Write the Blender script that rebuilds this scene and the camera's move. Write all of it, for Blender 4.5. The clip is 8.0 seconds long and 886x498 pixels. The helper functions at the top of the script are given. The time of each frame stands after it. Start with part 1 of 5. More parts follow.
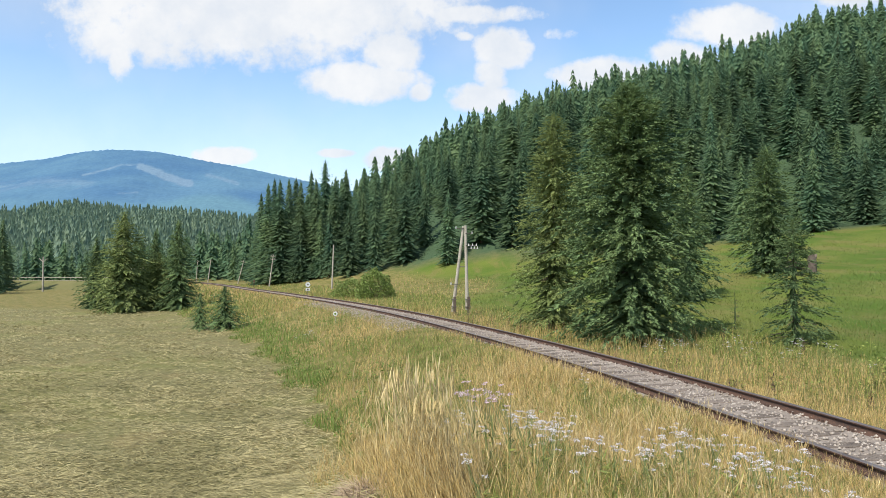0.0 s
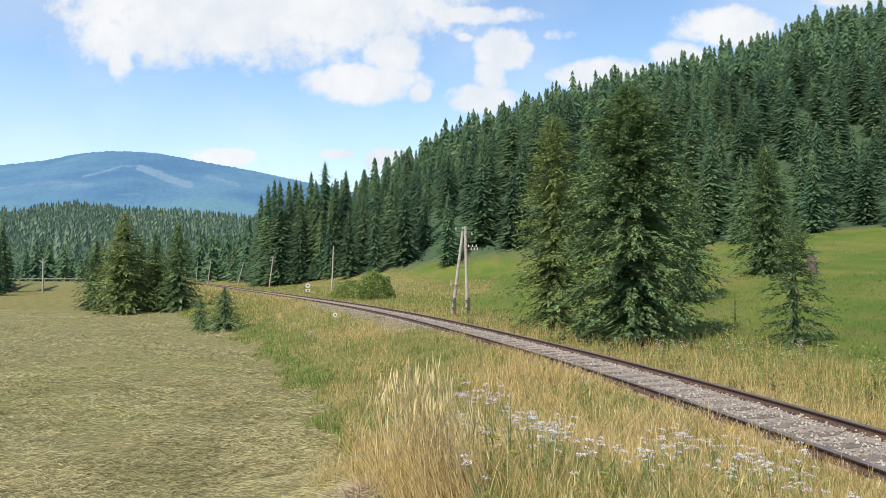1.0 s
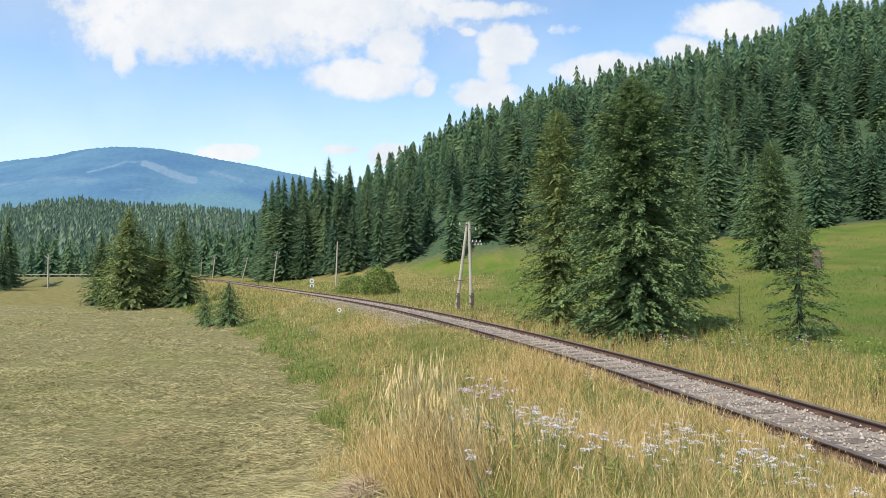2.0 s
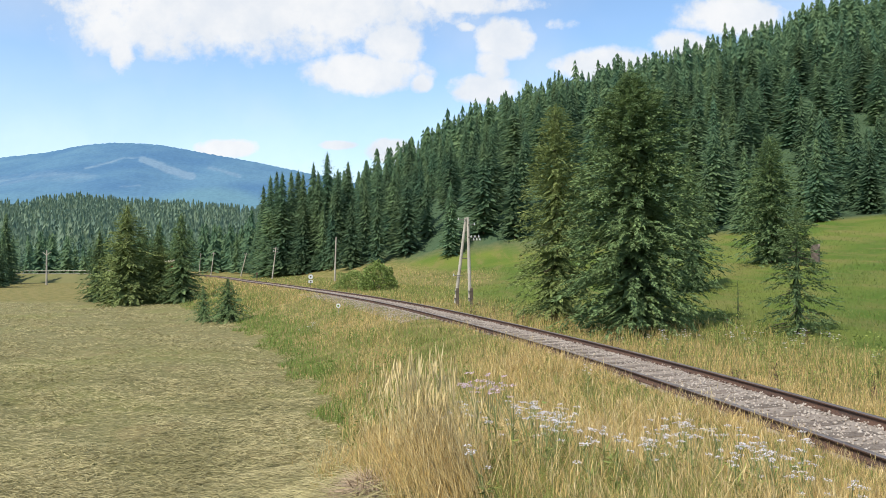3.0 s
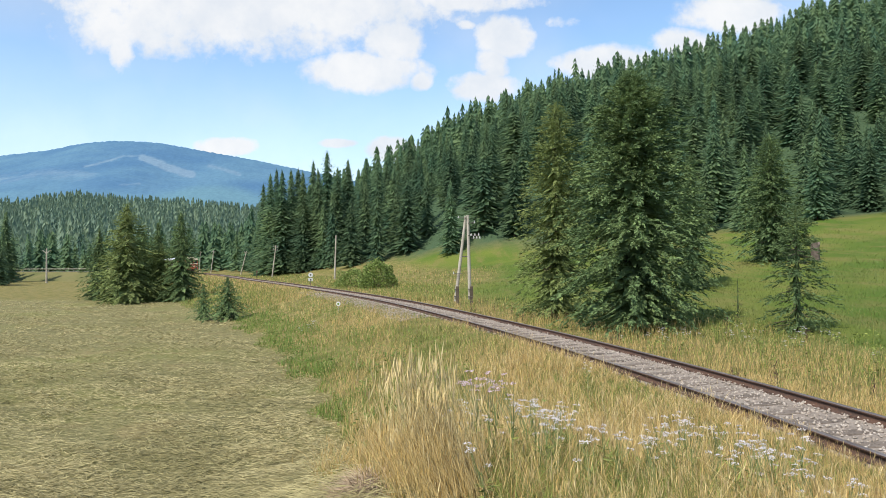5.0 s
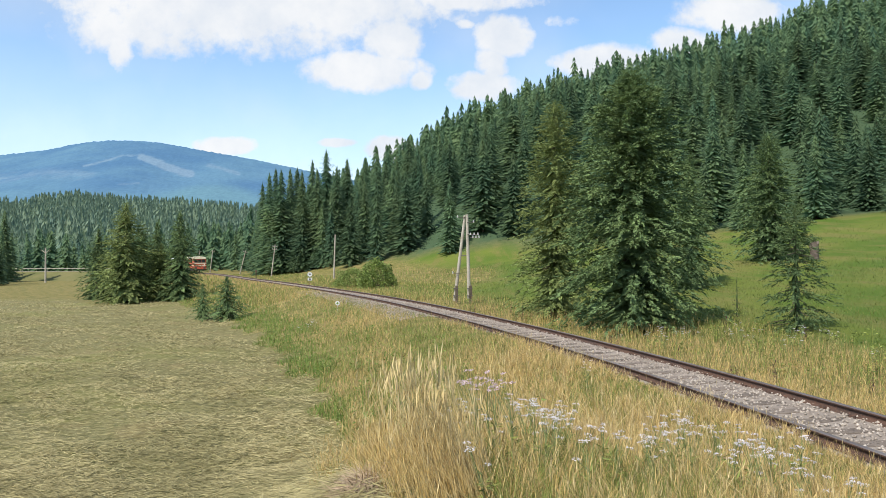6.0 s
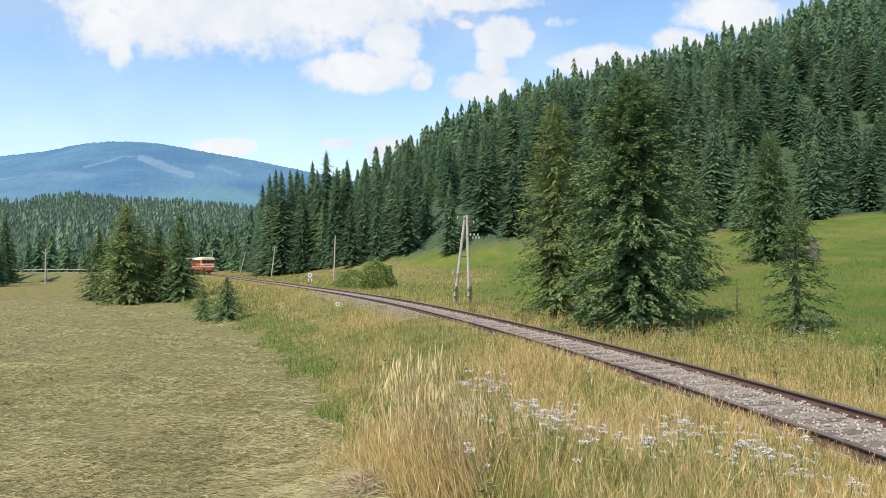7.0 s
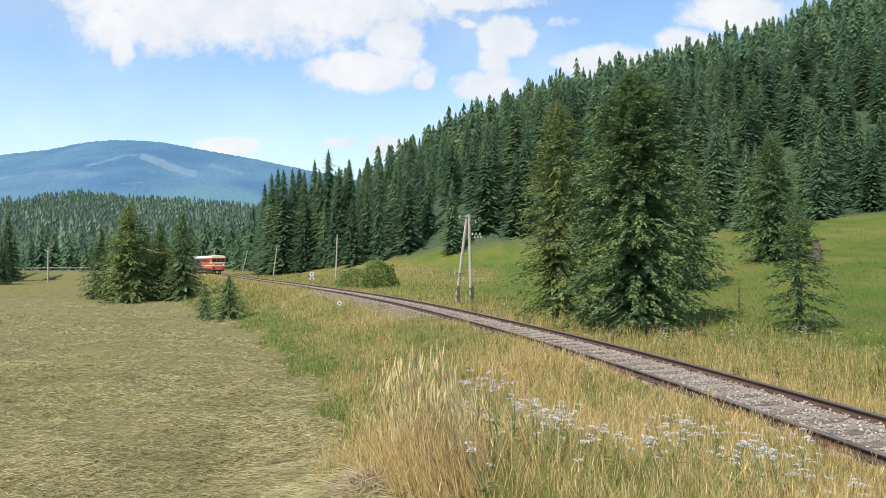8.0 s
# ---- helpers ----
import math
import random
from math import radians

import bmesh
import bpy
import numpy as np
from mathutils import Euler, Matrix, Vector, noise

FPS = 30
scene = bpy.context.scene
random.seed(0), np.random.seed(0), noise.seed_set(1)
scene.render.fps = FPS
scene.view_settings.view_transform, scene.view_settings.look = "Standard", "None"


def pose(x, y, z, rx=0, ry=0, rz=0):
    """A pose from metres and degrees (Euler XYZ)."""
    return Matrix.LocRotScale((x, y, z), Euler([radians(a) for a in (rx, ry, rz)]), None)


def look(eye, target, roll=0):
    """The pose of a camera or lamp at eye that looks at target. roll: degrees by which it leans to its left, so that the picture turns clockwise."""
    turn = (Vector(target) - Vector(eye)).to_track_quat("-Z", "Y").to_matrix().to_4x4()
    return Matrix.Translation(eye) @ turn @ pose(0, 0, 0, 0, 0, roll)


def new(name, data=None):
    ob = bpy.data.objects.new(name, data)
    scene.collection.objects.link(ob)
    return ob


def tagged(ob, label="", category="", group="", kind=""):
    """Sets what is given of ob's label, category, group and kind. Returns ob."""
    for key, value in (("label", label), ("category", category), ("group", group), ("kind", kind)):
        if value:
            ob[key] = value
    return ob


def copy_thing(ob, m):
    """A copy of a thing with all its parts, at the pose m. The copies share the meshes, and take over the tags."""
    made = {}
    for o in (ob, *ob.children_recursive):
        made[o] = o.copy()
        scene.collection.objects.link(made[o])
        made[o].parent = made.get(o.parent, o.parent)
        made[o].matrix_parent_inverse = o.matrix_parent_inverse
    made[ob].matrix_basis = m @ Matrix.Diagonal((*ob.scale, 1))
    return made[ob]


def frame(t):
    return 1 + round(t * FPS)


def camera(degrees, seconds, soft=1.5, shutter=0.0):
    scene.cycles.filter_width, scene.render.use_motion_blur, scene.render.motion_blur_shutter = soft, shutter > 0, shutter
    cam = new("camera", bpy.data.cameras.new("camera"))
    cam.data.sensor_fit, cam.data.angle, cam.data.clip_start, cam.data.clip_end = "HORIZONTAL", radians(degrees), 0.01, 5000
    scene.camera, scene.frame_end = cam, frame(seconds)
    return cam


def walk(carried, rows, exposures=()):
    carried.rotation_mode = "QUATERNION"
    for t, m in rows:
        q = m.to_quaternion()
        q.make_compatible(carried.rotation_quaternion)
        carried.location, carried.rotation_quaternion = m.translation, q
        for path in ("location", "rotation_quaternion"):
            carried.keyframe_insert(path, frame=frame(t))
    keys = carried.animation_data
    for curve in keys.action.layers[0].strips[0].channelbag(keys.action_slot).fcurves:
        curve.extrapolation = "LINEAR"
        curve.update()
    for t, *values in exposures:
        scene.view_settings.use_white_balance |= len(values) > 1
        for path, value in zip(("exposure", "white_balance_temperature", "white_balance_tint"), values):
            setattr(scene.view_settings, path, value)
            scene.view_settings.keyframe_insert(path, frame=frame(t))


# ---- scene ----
# ---------------------------------------------------------------- camera
# Rail tops lie at z = 0; the camera is held still by hand beside the line.
EYE = (0.0, 0.0, 2.2)


def held(yaw, pitch, roll):
    return pose(*EYE, 90 + pitch, 0, yaw) @ pose(0, 0, 0, 0, 0, roll)


cam = camera(65, 8.0, soft=0.8)
walk(cam, [
    (0.0, held(0.000, 1.908, 0.000)), (0.5, held(-0.043, 1.900, -0.078)),
    (1.0, held(-0.006, 1.988, -0.073)), (1.5, held(0.337, 1.856, -0.036)),
    (3.0, held(0.209, 1.218, -0.263)), (3.5, held(0.365, 1.205, -0.260)),
    (4.0, held(0.279, 1.128, -0.156)), (4.5, held(0.260, 1.094, -0.225)),
    (6.0, held(0.140, 1.006, -0.310)), (6.5, held(0.134, 1.004, -0.318)),
    (7.0, held(0.145, 1.067, -0.356)), (7.5, held(0.287, 1.028, -0.336)),
    (8.0, held(0.303, 1.011, -0.215))])

# ---------------------------------------------------------------- light
SUN_ELEVATION, SUN_AZIMUTH = radians(51), radians(220)  # azimuth clockwise from +y
scene.view_settings.exposure = 0.75

world = bpy.data.worlds.new("world")
scene.world = world
world.use_nodes = True


class Nodes:
    """Short hand for building a node tree."""

    def __init__(self, tree):
        self.tree = tree
        tree.nodes.clear()

    def add(self, kind, inputs=()):
        n = self.tree.nodes.new(kind)
        for k, v in dict(inputs).items():
            if isinstance(v, bpy.types.NodeSocket):
                self.tree.links.new(v, n.inputs[k])
            else:
                n.inputs[k].default_value = v
        return n

    def math(self, op, a, b=0.0, clamp=False):
        n = self.add("ShaderNodeMath", {0: a, 1: b})
        n.operation, n.use_clamp = op, clamp
        return n.outputs[0]

    def mix(self, fac, a, b, blend="MIX"):
        n = self.add("ShaderNodeMix", {0: fac, 6: a, 7: b})
        n.data_type, n.blend_type = "RGBA", blend
        return n.outputs[2]

    def noise(self, vector, scale, detail=4.0, rough=0.55, distort=0.0):
        return self.add("ShaderNodeTexNoise", {"Vector": vector, "Scale": scale, "Detail": detail,
                                               "Roughness": rough, "Distortion": distort}).outputs[0]

    def ramp(self, fac, lo, hi):
        n = self.add("ShaderNodeMapRange", {0: fac, 1: lo, 2: hi})
        n.interpolation_type = "SMOOTHSTEP"
        return n.outputs[0]


def build_sky():
    n = Nodes(world.node_tree)
    sky = n.add("ShaderNodeTexSky")
    sky.sky_type, sky.sun_disc, sky.sun_elevation, sky.sun_rotation = "NISHITA", False, SUN_ELEVATION, SUN_AZIMUTH
    sky.altitude, sky.air_density, sky.dust_density, sky.ozone_density = 900.0, 1.0, 0.5, 1.0
    way = n.add("ShaderNodeTexCoord").outputs["Generated"]
    sep = n.add("ShaderNodeSeparateXYZ", {0: way})
    depth = n.math("MAXIMUM", n.math("ABSOLUTE", sep.outputs[1]), 0.06)
    u = n.math("DIVIDE", sep.outputs[0], depth)
    v = n.math("DIVIDE", sep.outputs[2], depth)
    flat = n.add("ShaderNodeCombineXYZ", {0: u, 1: v}).outputs[0]
    # cumulus heaps: centre and half size as slopes across and up, and how firm they are
    heaps = [(-0.26, 0.395, 0.34, 0.10, 1.0), (-0.40, 0.345, 0.17, 0.05, 0.8), (-0.466, 0.312, 0.022, 0.036, 0.9), (-0.115, 0.275, 0.10, 0.034, 1.1),
             (-0.075, 0.318, 0.05, 0.04, 1.0), (-0.035, 0.262, 0.022, 0.016, 0.9), (0.088, 0.325, 0.045, 0.038, 1.1),
             (0.055, 0.252, 0.055, 0.026, 1.0), (0.07, 0.285, 0.028, 0.03, 0.9), (0.235, 0.288, 0.085, 0.026, 1.1), (0.42, 0.355, 0.09, 0.035, 1.0), (0.35, 0.315, 0.05, 0.024, 0.9),
             (-0.315, 0.168, 0.052, 0.017, 1.15), (-0.155, 0.172, 0.034, 0.008, 1.0), (-0.08, 0.163, 0.045, 0.02, 1.1),
             (0.6, 0.40, 0.07, 0.02, 0.8), (0.17, 0.345, 0.022, 0.008, 0.3), (0.04, 0.375, 0.10, 0.016, 0.8), (0.03, 0.343, 0.015, 0.008, 0.5)]
    total = None
    for cu, cv, a, b, firm in heaps:
        du = n.math("DIVIDE", n.math("SUBTRACT", u, cu), a)
        dv = n.math("DIVIDE", n.math("SUBTRACT", v, cv), b)
        d = n.math("ADD", n.math("MULTIPLY", du, du), n.math("MULTIPLY", dv, dv))
        one = n.math("MULTIPLY", n.math("SUBTRACT", 1.0, d), firm)
        total = one if total is None else n.math("MAXIMUM", total, one)
    billow = n.noise(flat, 17.0, 8.0, 0.62)
    wide = n.noise(flat, 4.0, 3.0, 0.5)
    field = n.math("ADD", n.math("MAXIMUM", total, -1.2), n.math("MULTIPLY", n.math("SUBTRACT", n.math("ADD", n.math("MULTIPLY", billow, 0.65), n.math("MULTIPLY", n.noise(flat, 48.0, 5.0, 0.6), 0.35)), 0.5), 2.6))
    cover = n.ramp(field, -0.2, 0.65)
    veil = n.math("MULTIPLY", n.ramp(wide, 0.35, 0.7), 0.30)
    haze = n.math("MULTIPLY", n.math("SUBTRACT", 1.0, n.ramp(sep.outputs[2], 0.05, 0.32)), 0.5)
    cover = n.math("MAXIMUM", cover, n.math("MAXIMUM", veil, haze))
    shade = n.ramp(n.noise(flat, 9.0, 5.0, 0.6), 0.3, 0.7)
    cloud = n.mix(shade, (0.80, 0.85, 0.92, 1), (1.0, 1.0, 1.0, 1))
    clear = n.mix(1.0, sky.outputs[0], (0.93, 1.0, 1.0, 1), "MULTIPLY")
    back = n.add("ShaderNodeBackground", {0: clear, 1: SKY_STRENGTH})
    front = n.add("ShaderNodeBackground", {0: cloud, 1: CLOUD_STRENGTH})
    both = n.add("ShaderNodeMixShader", {0: n.math("MULTIPLY", cover, 0.94), 1: back.outputs[0], 2: front.outputs[0]})
    n.add("ShaderNodeOutputWorld", {0: both.outputs[0]})


SKY_STRENGTH, CLOUD_STRENGTH = 0.138, 0.58
build_sky()
sun = new("sun", bpy.data.lights.new("sun", "SUN"))
sun.data.energy, sun.data.angle, sun.data.color = 3.5, radians(0.6), (1.0, 0.95, 0.86)
sun_way = Vector((math.sin(SUN_AZIMUTH) * math.cos(SUN_ELEVATION), math.cos(SUN_AZIMUTH) * math.cos(SUN_ELEVATION), math.sin(SUN_ELEVATION)))
sun.matrix_world = look(sun_way * 50, (0, 0, 0))


# ---------------------------------------------------------------- materials
def material(name, colours, rough=0.8, scale=3.0, fine=40.0, bump=0.0, bump_scale=60.0, island=0.0, per_object=0.0,
             metal=0.0, glow=None, through_light=0.0, coords="Object"):
    """A surface that wanders between colours at a wide and a fine scale; island and per_object vary its value piece by piece."""
    m = bpy.data.materials.new(name)
    m.use_nodes = True
    n = Nodes(m.node_tree)
    at = n.add("ShaderNodeNewGeometry").outputs["Position"] if coords == "World" else n.add("ShaderNodeTexCoord").outputs["Object"]
    wide = n.ramp(n.noise(at, scale, 4.0), 0.3, 0.7)
    grain = n.noise(at, fine, 3.0, 0.6)
    cols = [(*c, 1) for c in colours]
    col = n.mix(wide, cols[0], cols[1])
    if len(cols) > 2:
        col = n.mix(n.ramp(grain, 0.52, 0.72), col, cols[2])
    value = n.math("ADD", 0.82, n.math("MULTIPLY", grain, 0.36))
    if island:
        r = n.add("ShaderNodeNewGeometry").outputs["Random Per Island"]
        value = n.math("MULTIPLY", value, n.math("ADD", 1 - island / 2, n.math("MULTIPLY", r, island)))
    if per_object:
        r = n.add("ShaderNodeObjectInfo").outputs["Random"]
        value = n.math("MULTIPLY", value, n.math("ADD", 1 - per_object / 2, n.math("MULTIPLY", r, per_object)))
    grey = n.add("ShaderNodeCombineXYZ", {0: value, 1: value, 2: value}).outputs[0]
    col = n.mix(1.0, col, grey, "MULTIPLY")
    inputs = {"Base Color": col, "Roughness": rough, "Metallic": metal}
    if rough >= 0.8:
        inputs["Specular IOR Level"] = 0.2
    if bump:
        b = n.add("ShaderNodeBump", {"Strength": bump, "Distance": 0.05, "Height": n.noise(at, bump_scale, 5.0, 0.65)})
        inputs["Normal"] = b.outputs[0]
    if glow:
        inputs["Emission Color"], inputs["Emission Strength"] = (*glow[:3], 1), glow[3]
    surface = n.add("ShaderNodeBsdfPrincipled", inputs).outputs[0]
    if through_light:
        t = n.add("ShaderNodeBsdfTranslucent", {"Color": col}).outputs[0]
        surface = n.add("ShaderNodeMixShader", {0: through_light, 1: surface, 2: t}).outputs[0]
    n.add("ShaderNodeOutputMaterial", {0: surface})
    return m


NEEDLES = material("spruce_needles", [(0.094, 0.146, 0.060), (0.142, 0.198, 0.076)], 0.85, 0.5, 6.0, island=0.9, per_object=0.3, through_light=0.25)
NEEDLES_YELLOW = material("sunny_spruce_needles", [(0.150, 0.195, 0.066), (0.205, 0.245, 0.085)], 0.85, 0.5, 6.0, island=0.8, through_light=0.25)
WOODS = material("forest_needles", [(0.078, 0.146, 0.084), (0.145, 0.208, 0.094)], 0.8, 0.13, 0.4, island=0.4, per_object=0.45, through_light=0.45, coords="World")
# the next two are paled: haze over distant trees, put into the base colour
VALLEY_WOODS = material("hazed_valley_needles", [(0.085, 0.15, 0.11), (0.15, 0.21, 0.13)], 0.8, 0.02, 0.3, island=0.4, through_light=0.25, coords="World")
FAR_WOODS = material("hazed_far_forest", [(0.17, 0.25, 0.19), (0.24, 0.31, 0.20)], 0.85, 0.05, 0.1, island=0.2, through_light=0.45, coords="World")
BROADLEAF = material("shrub_leaves", [(0.15, 0.21, 0.045), (0.21, 0.27, 0.065)], 0.7, 1.0, 8.0, island=0.7, through_light=0.2)
BARK = material("spruce_bark", [(0.075, 0.058, 0.042), (0.12, 0.095, 0.07), (0.045, 0.036, 0.028)], 0.9, 2.0, 25.0, 0.6, 30.0)
DRY = material("dry_grass", [(0.46, 0.305, 0.095), (0.60, 0.455, 0.21), (0.28, 0.165, 0.055)], 0.75, 9.0, 5.0, island=0.9, through_light=0.25)
GREEN = material("green_grass", [(0.14, 0.19, 0.035), (0.26, 0.27, 0.065)], 0.7, 7.0, 5.0, island=1.0, through_light=0.25)
LUSH = material("lush_grass", [(0.115, 0.185, 0.028), (0.175, 0.24, 0.045)], 0.7, 0.4, 5.0, island=0.6, through_light=0.25)
MEADOW = material("meadow_grass", [(0.11, 0.16, 0.028), (0.165, 0.175, 0.042)], 0.7, 0.15, 3.0, island=0.5, through_light=0.2)
HAY = material("cut_hay", [(0.28, 0.245, 0.115), (0.42, 0.36, 0.18)], 0.8, 0.4, 6.0, island=0.7, through_light=0.15)
THATCH = material("dead_stalks", [(0.30, 0.21, 0.14), (0.40, 0.30, 0.20)], 0.8, 2.0, 6.0, island=0.8)
ROUGH_TURF = material("rough_turf", [(0.11, 0.115, 0.038), (0.155, 0.14, 0.055)], 0.9, 0.2, 3.0, 0.5, 8.0, coords="World")
STEEL = material("worn_rail_head", [(0.26, 0.22, 0.20), (0.17, 0.13, 0.11)], 0.45, 1.5, 60.0, metal=0.6)
RUST = material("rusty_rail", [(0.105, 0.060, 0.042), (0.075, 0.050, 0.040), (0.15, 0.075, 0.045)], 0.8, 1.2, 30.0, 0.4, 60.0)
SLEEPER = material("sleeper_wood", [(0.13, 0.10, 0.08), (0.21, 0.17, 0.135), (0.07, 0.055, 0.045)], 0.9, 2.0, 22.0, 0.7, 40.0, per_object=0.5)
BED = material("ballast_dirt", [(0.25, 0.205, 0.165), (0.33, 0.28, 0.23), (0.16, 0.125, 0.095)], 0.95, 1.5, 30.0, 0.6, 40.0)
STONE = material("ballast_stone", [(0.31, 0.26, 0.21), (0.43, 0.37, 0.31), (0.19, 0.145, 0.11)], 0.85, 2.0, 30.0, 0.4, 50.0, island=0.45)
POLE_WOOD = material("weathered_pole_wood", [(0.34, 0.30, 0.24), (0.44, 0.40, 0.33), (0.19, 0.16, 0.13)], 0.9, 1.5, 30.0, 0.5, 35.0)
CONCRETE = material("stub_concrete", [(0.30, 0.28, 0.25), (0.40, 0.38, 0.34), (0.18, 0.17, 0.14)], 0.9, 2.0, 30.0, 0.4, 50.0)
DARK_IRON = material("dark_iron", [(0.05, 0.048, 0.045), (0.09, 0.07, 0.055)], 0.6, 4.0, 40.0, 0.2)
PORCELAIN = material("insulator_porcelain", [(0.48, 0.47, 0.44), (0.36, 0.35, 0.33)], 0.3, 4.0, 30.0)
WHITE = material("white_sign_paint", [(0.66, 0.66, 0.63), (0.55, 0.55, 0.52)], 0.5, 5.0, 40.0)
PALE = material("pale_straw", [(0.52, 0.39, 0.17), (0.62, 0.50, 0.27)], 0.7, 6.0, 5.0, island=0.9, through_light=0.25)
PETAL = material("white_petals", [(0.68, 0.64, 0.64), (0.55, 0.50, 0.52)], 0.7, 3.0, 40.0, island=0.4, through_light=0.3)
PINK = material("pale_pink_petals", [(0.56, 0.40, 0.47), (0.68, 0.54, 0.58)], 0.7, 3.0, 40.0, island=0.4, through_light=0.3)
STEM = material("flower_stem", [(0.16, 0.20, 0.06), (0.22, 0.22, 0.09)], 0.7, 3.0, 30.0)
ORANGE = material("orange_paint", [(0.52, 0.10, 0.045), (0.44, 0.085, 0.04)], 0.45, 1.0, 20.0)
CREAM = material("cream_paint", [(0.78, 0.68, 0.48), (0.70, 0.60, 0.42)], 0.45, 1.0, 20.0)
ROOF_GREY = material("pale_roof_paint", [(0.72, 0.72, 0.72), (0.62, 0.62, 0.62)], 0.55, 1.0, 15.0)
COACH_GREEN = material("dark_coach_paint", [(0.07, 0.06, 0.06), (0.10, 0.08, 0.07)], 0.45, 1.0, 20.0)
GLASS = material("dark_window_glass", [(0.015, 0.018, 0.02), (0.03, 0.034, 0.036)], 0.08, 1.0, 10.0)
LAMP = material("headlight", [(0.9, 0.85, 0.7), (0.9, 0.85, 0.7)], 0.2, 1.0, 10.0, glow=(1.0, 0.9, 0.7, 0.15))


# ---------------------------------------------------------------- mesh helpers
def mesh_of(name, verts, faces, mat, smooth=False):
    """A mesh from arrays of corners and of equal-sided faces."""
    verts, faces = np.asarray(verts, np.float32), np.asarray(faces, np.int32)
    me = bpy.data.meshes.new(name)
    me.vertices.add(len(verts))
    me.vertices.foreach_set("co", verts.ravel())
    k = faces.shape[1]
    me.loops.add(faces.size)
    me.loops.foreach_set("vertex_index", faces.ravel())
    me.polygons.add(len(faces))
    me.polygons.foreach_set("loop_start", np.arange(0, faces.size, k, dtype=np.int32))
    if smooth:
        me.polygons.foreach_set("use_smooth", np.ones(len(faces), bool))
    me.update(calc_edges=True)
    for m in (mat if isinstance(mat, (list, tuple)) else [mat]):
        me.materials.append(m)
    return me


def part(name, data, mat, parent, label="", smooth=False):
    """Links a bmesh or a mesh as one object under a thing or a part."""
    if isinstance(data, bmesh.types.BMesh):
        me = bpy.data.meshes.new(name)
        if smooth:
            for f in data.faces:
                f.smooth = True
        data.to_mesh(me)
        data.free()
        me.materials.append(mat)
    else:
        me = data
    ob = new(name, me)
    ob.parent = parent
    return tagged(ob, label)


def thing(name, m, label, category, group=""):
    ob = new(name)
    ob.matrix_world = m
    return tagged(ob, label, category, group)


def box(bm, x0, x1, y0, y1, z0, z1, bevel=0.0):
    g = bmesh.ops.create_cube(bm, size=1.0)
    vs = g["verts"]
    for v in vs:
        v.co = Vector(((x0 + x1) / 2 + v.co.x * (x1 - x0), (y0 + y1) / 2 + v.co.y * (y1 - y0), (z0 + z1) / 2 + v.co.z * (z1 - z0)))
    if bevel:
        es = list({e for v in vs for e in v.link_edges})
        bmesh.ops.bevel(bm, geom=es, offset=bevel, segments=2, affect="EDGES", profile=0.5)
    return bm


def rod(bm, a, b, r0, r1, sides=8):
    """A tapered rod from a to b."""
    a, b = Vector(a), Vector(b)
    m = Matrix.Translation((a + b) / 2) @ (b - a).to_track_quat("Z", "Y").to_matrix().to_4x4()
    bmesh.ops.create_cone(bm, cap_ends=True, segments=sides, radius1=r0, radius2=r1, depth=(b - a).length, matrix=m)
    return bm


# ---------------------------------------------------------------- lie of the land
def spline_table(knots, step=1.0):
    """A smooth curve through a few knots, as a fine table."""
    kx = np.array([k[0] for k in knots], float)
    ky = np.array([k[1] for k in knots], float)
    slope = np.gradient(ky, kx)
    xs = np.arange(kx[0], kx[-1] + step / 2, step)
    i = np.clip(np.searchsorted(kx, xs, "right") - 1, 0, len(kx) - 2)
    w = kx[i + 1] - kx[i]
    t = (xs - kx[i]) / w
    ys = ((2 * t**3 - 3 * t**2 + 1) * ky[i] + (t**3 - 2 * t**2 + t) * w * slope[i]
          + (3 * t**2 - 2 * t**3) * ky[i + 1] + (t**3 - t**2) * w * slope[i + 1])
    return xs, ys


# centre line of the track: how far ahead, how far across
TRACK_Y, TRACK_X = spline_table([(-400, 40), (-120, 12.5), (-40, 8.6), (0, 6.75), (9.8, 5.45), (15.2, 4.4), (21, 2.98), (28.7, 0.78), (37, -1.78),
                                 (48.2, -6.0), (64.5, -13.0), (77.4, -18.7), (93, -25.9), (129, -41.8), (160, -58), (200, -84),
                                 (260, -135), (360, -240), (500, -420)], 0.5)
for _ in range(3):
    TRACK_X = np.convolve(np.pad(TRACK_X, 6, "reflect", reflect_type="odd"), np.ones(13) / 13, "valid")
TRACK_SLOPE = np.gradient(TRACK_X, TRACK_Y)
TRACK_S = np.concatenate([[0], np.cumsum(np.hypot(np.diff(TRACK_X), np.diff(TRACK_Y)))])


def track_at(s):
    """Place and heading (towards the camera's right hand) at a way s along the line."""
    y = np.interp(s, TRACK_S, TRACK_Y)
    return float(np.interp(y, TRACK_Y, TRACK_X)), float(y), float(np.interp(y, TRACK_Y, TRACK_SLOPE))


def beside(x, y):
    """Distance from the track's centre line, to its right positive."""
    k = np.interp(y, TRACK_Y, TRACK_SLOPE)
    return (x - np.interp(y, TRACK_Y, TRACK_X)) / np.sqrt(1 + k * k)


def step01(v, a, b):
    t = np.clip((v - a) / (b - a), 0, 1)
    return t * t * (3 - 2 * t)


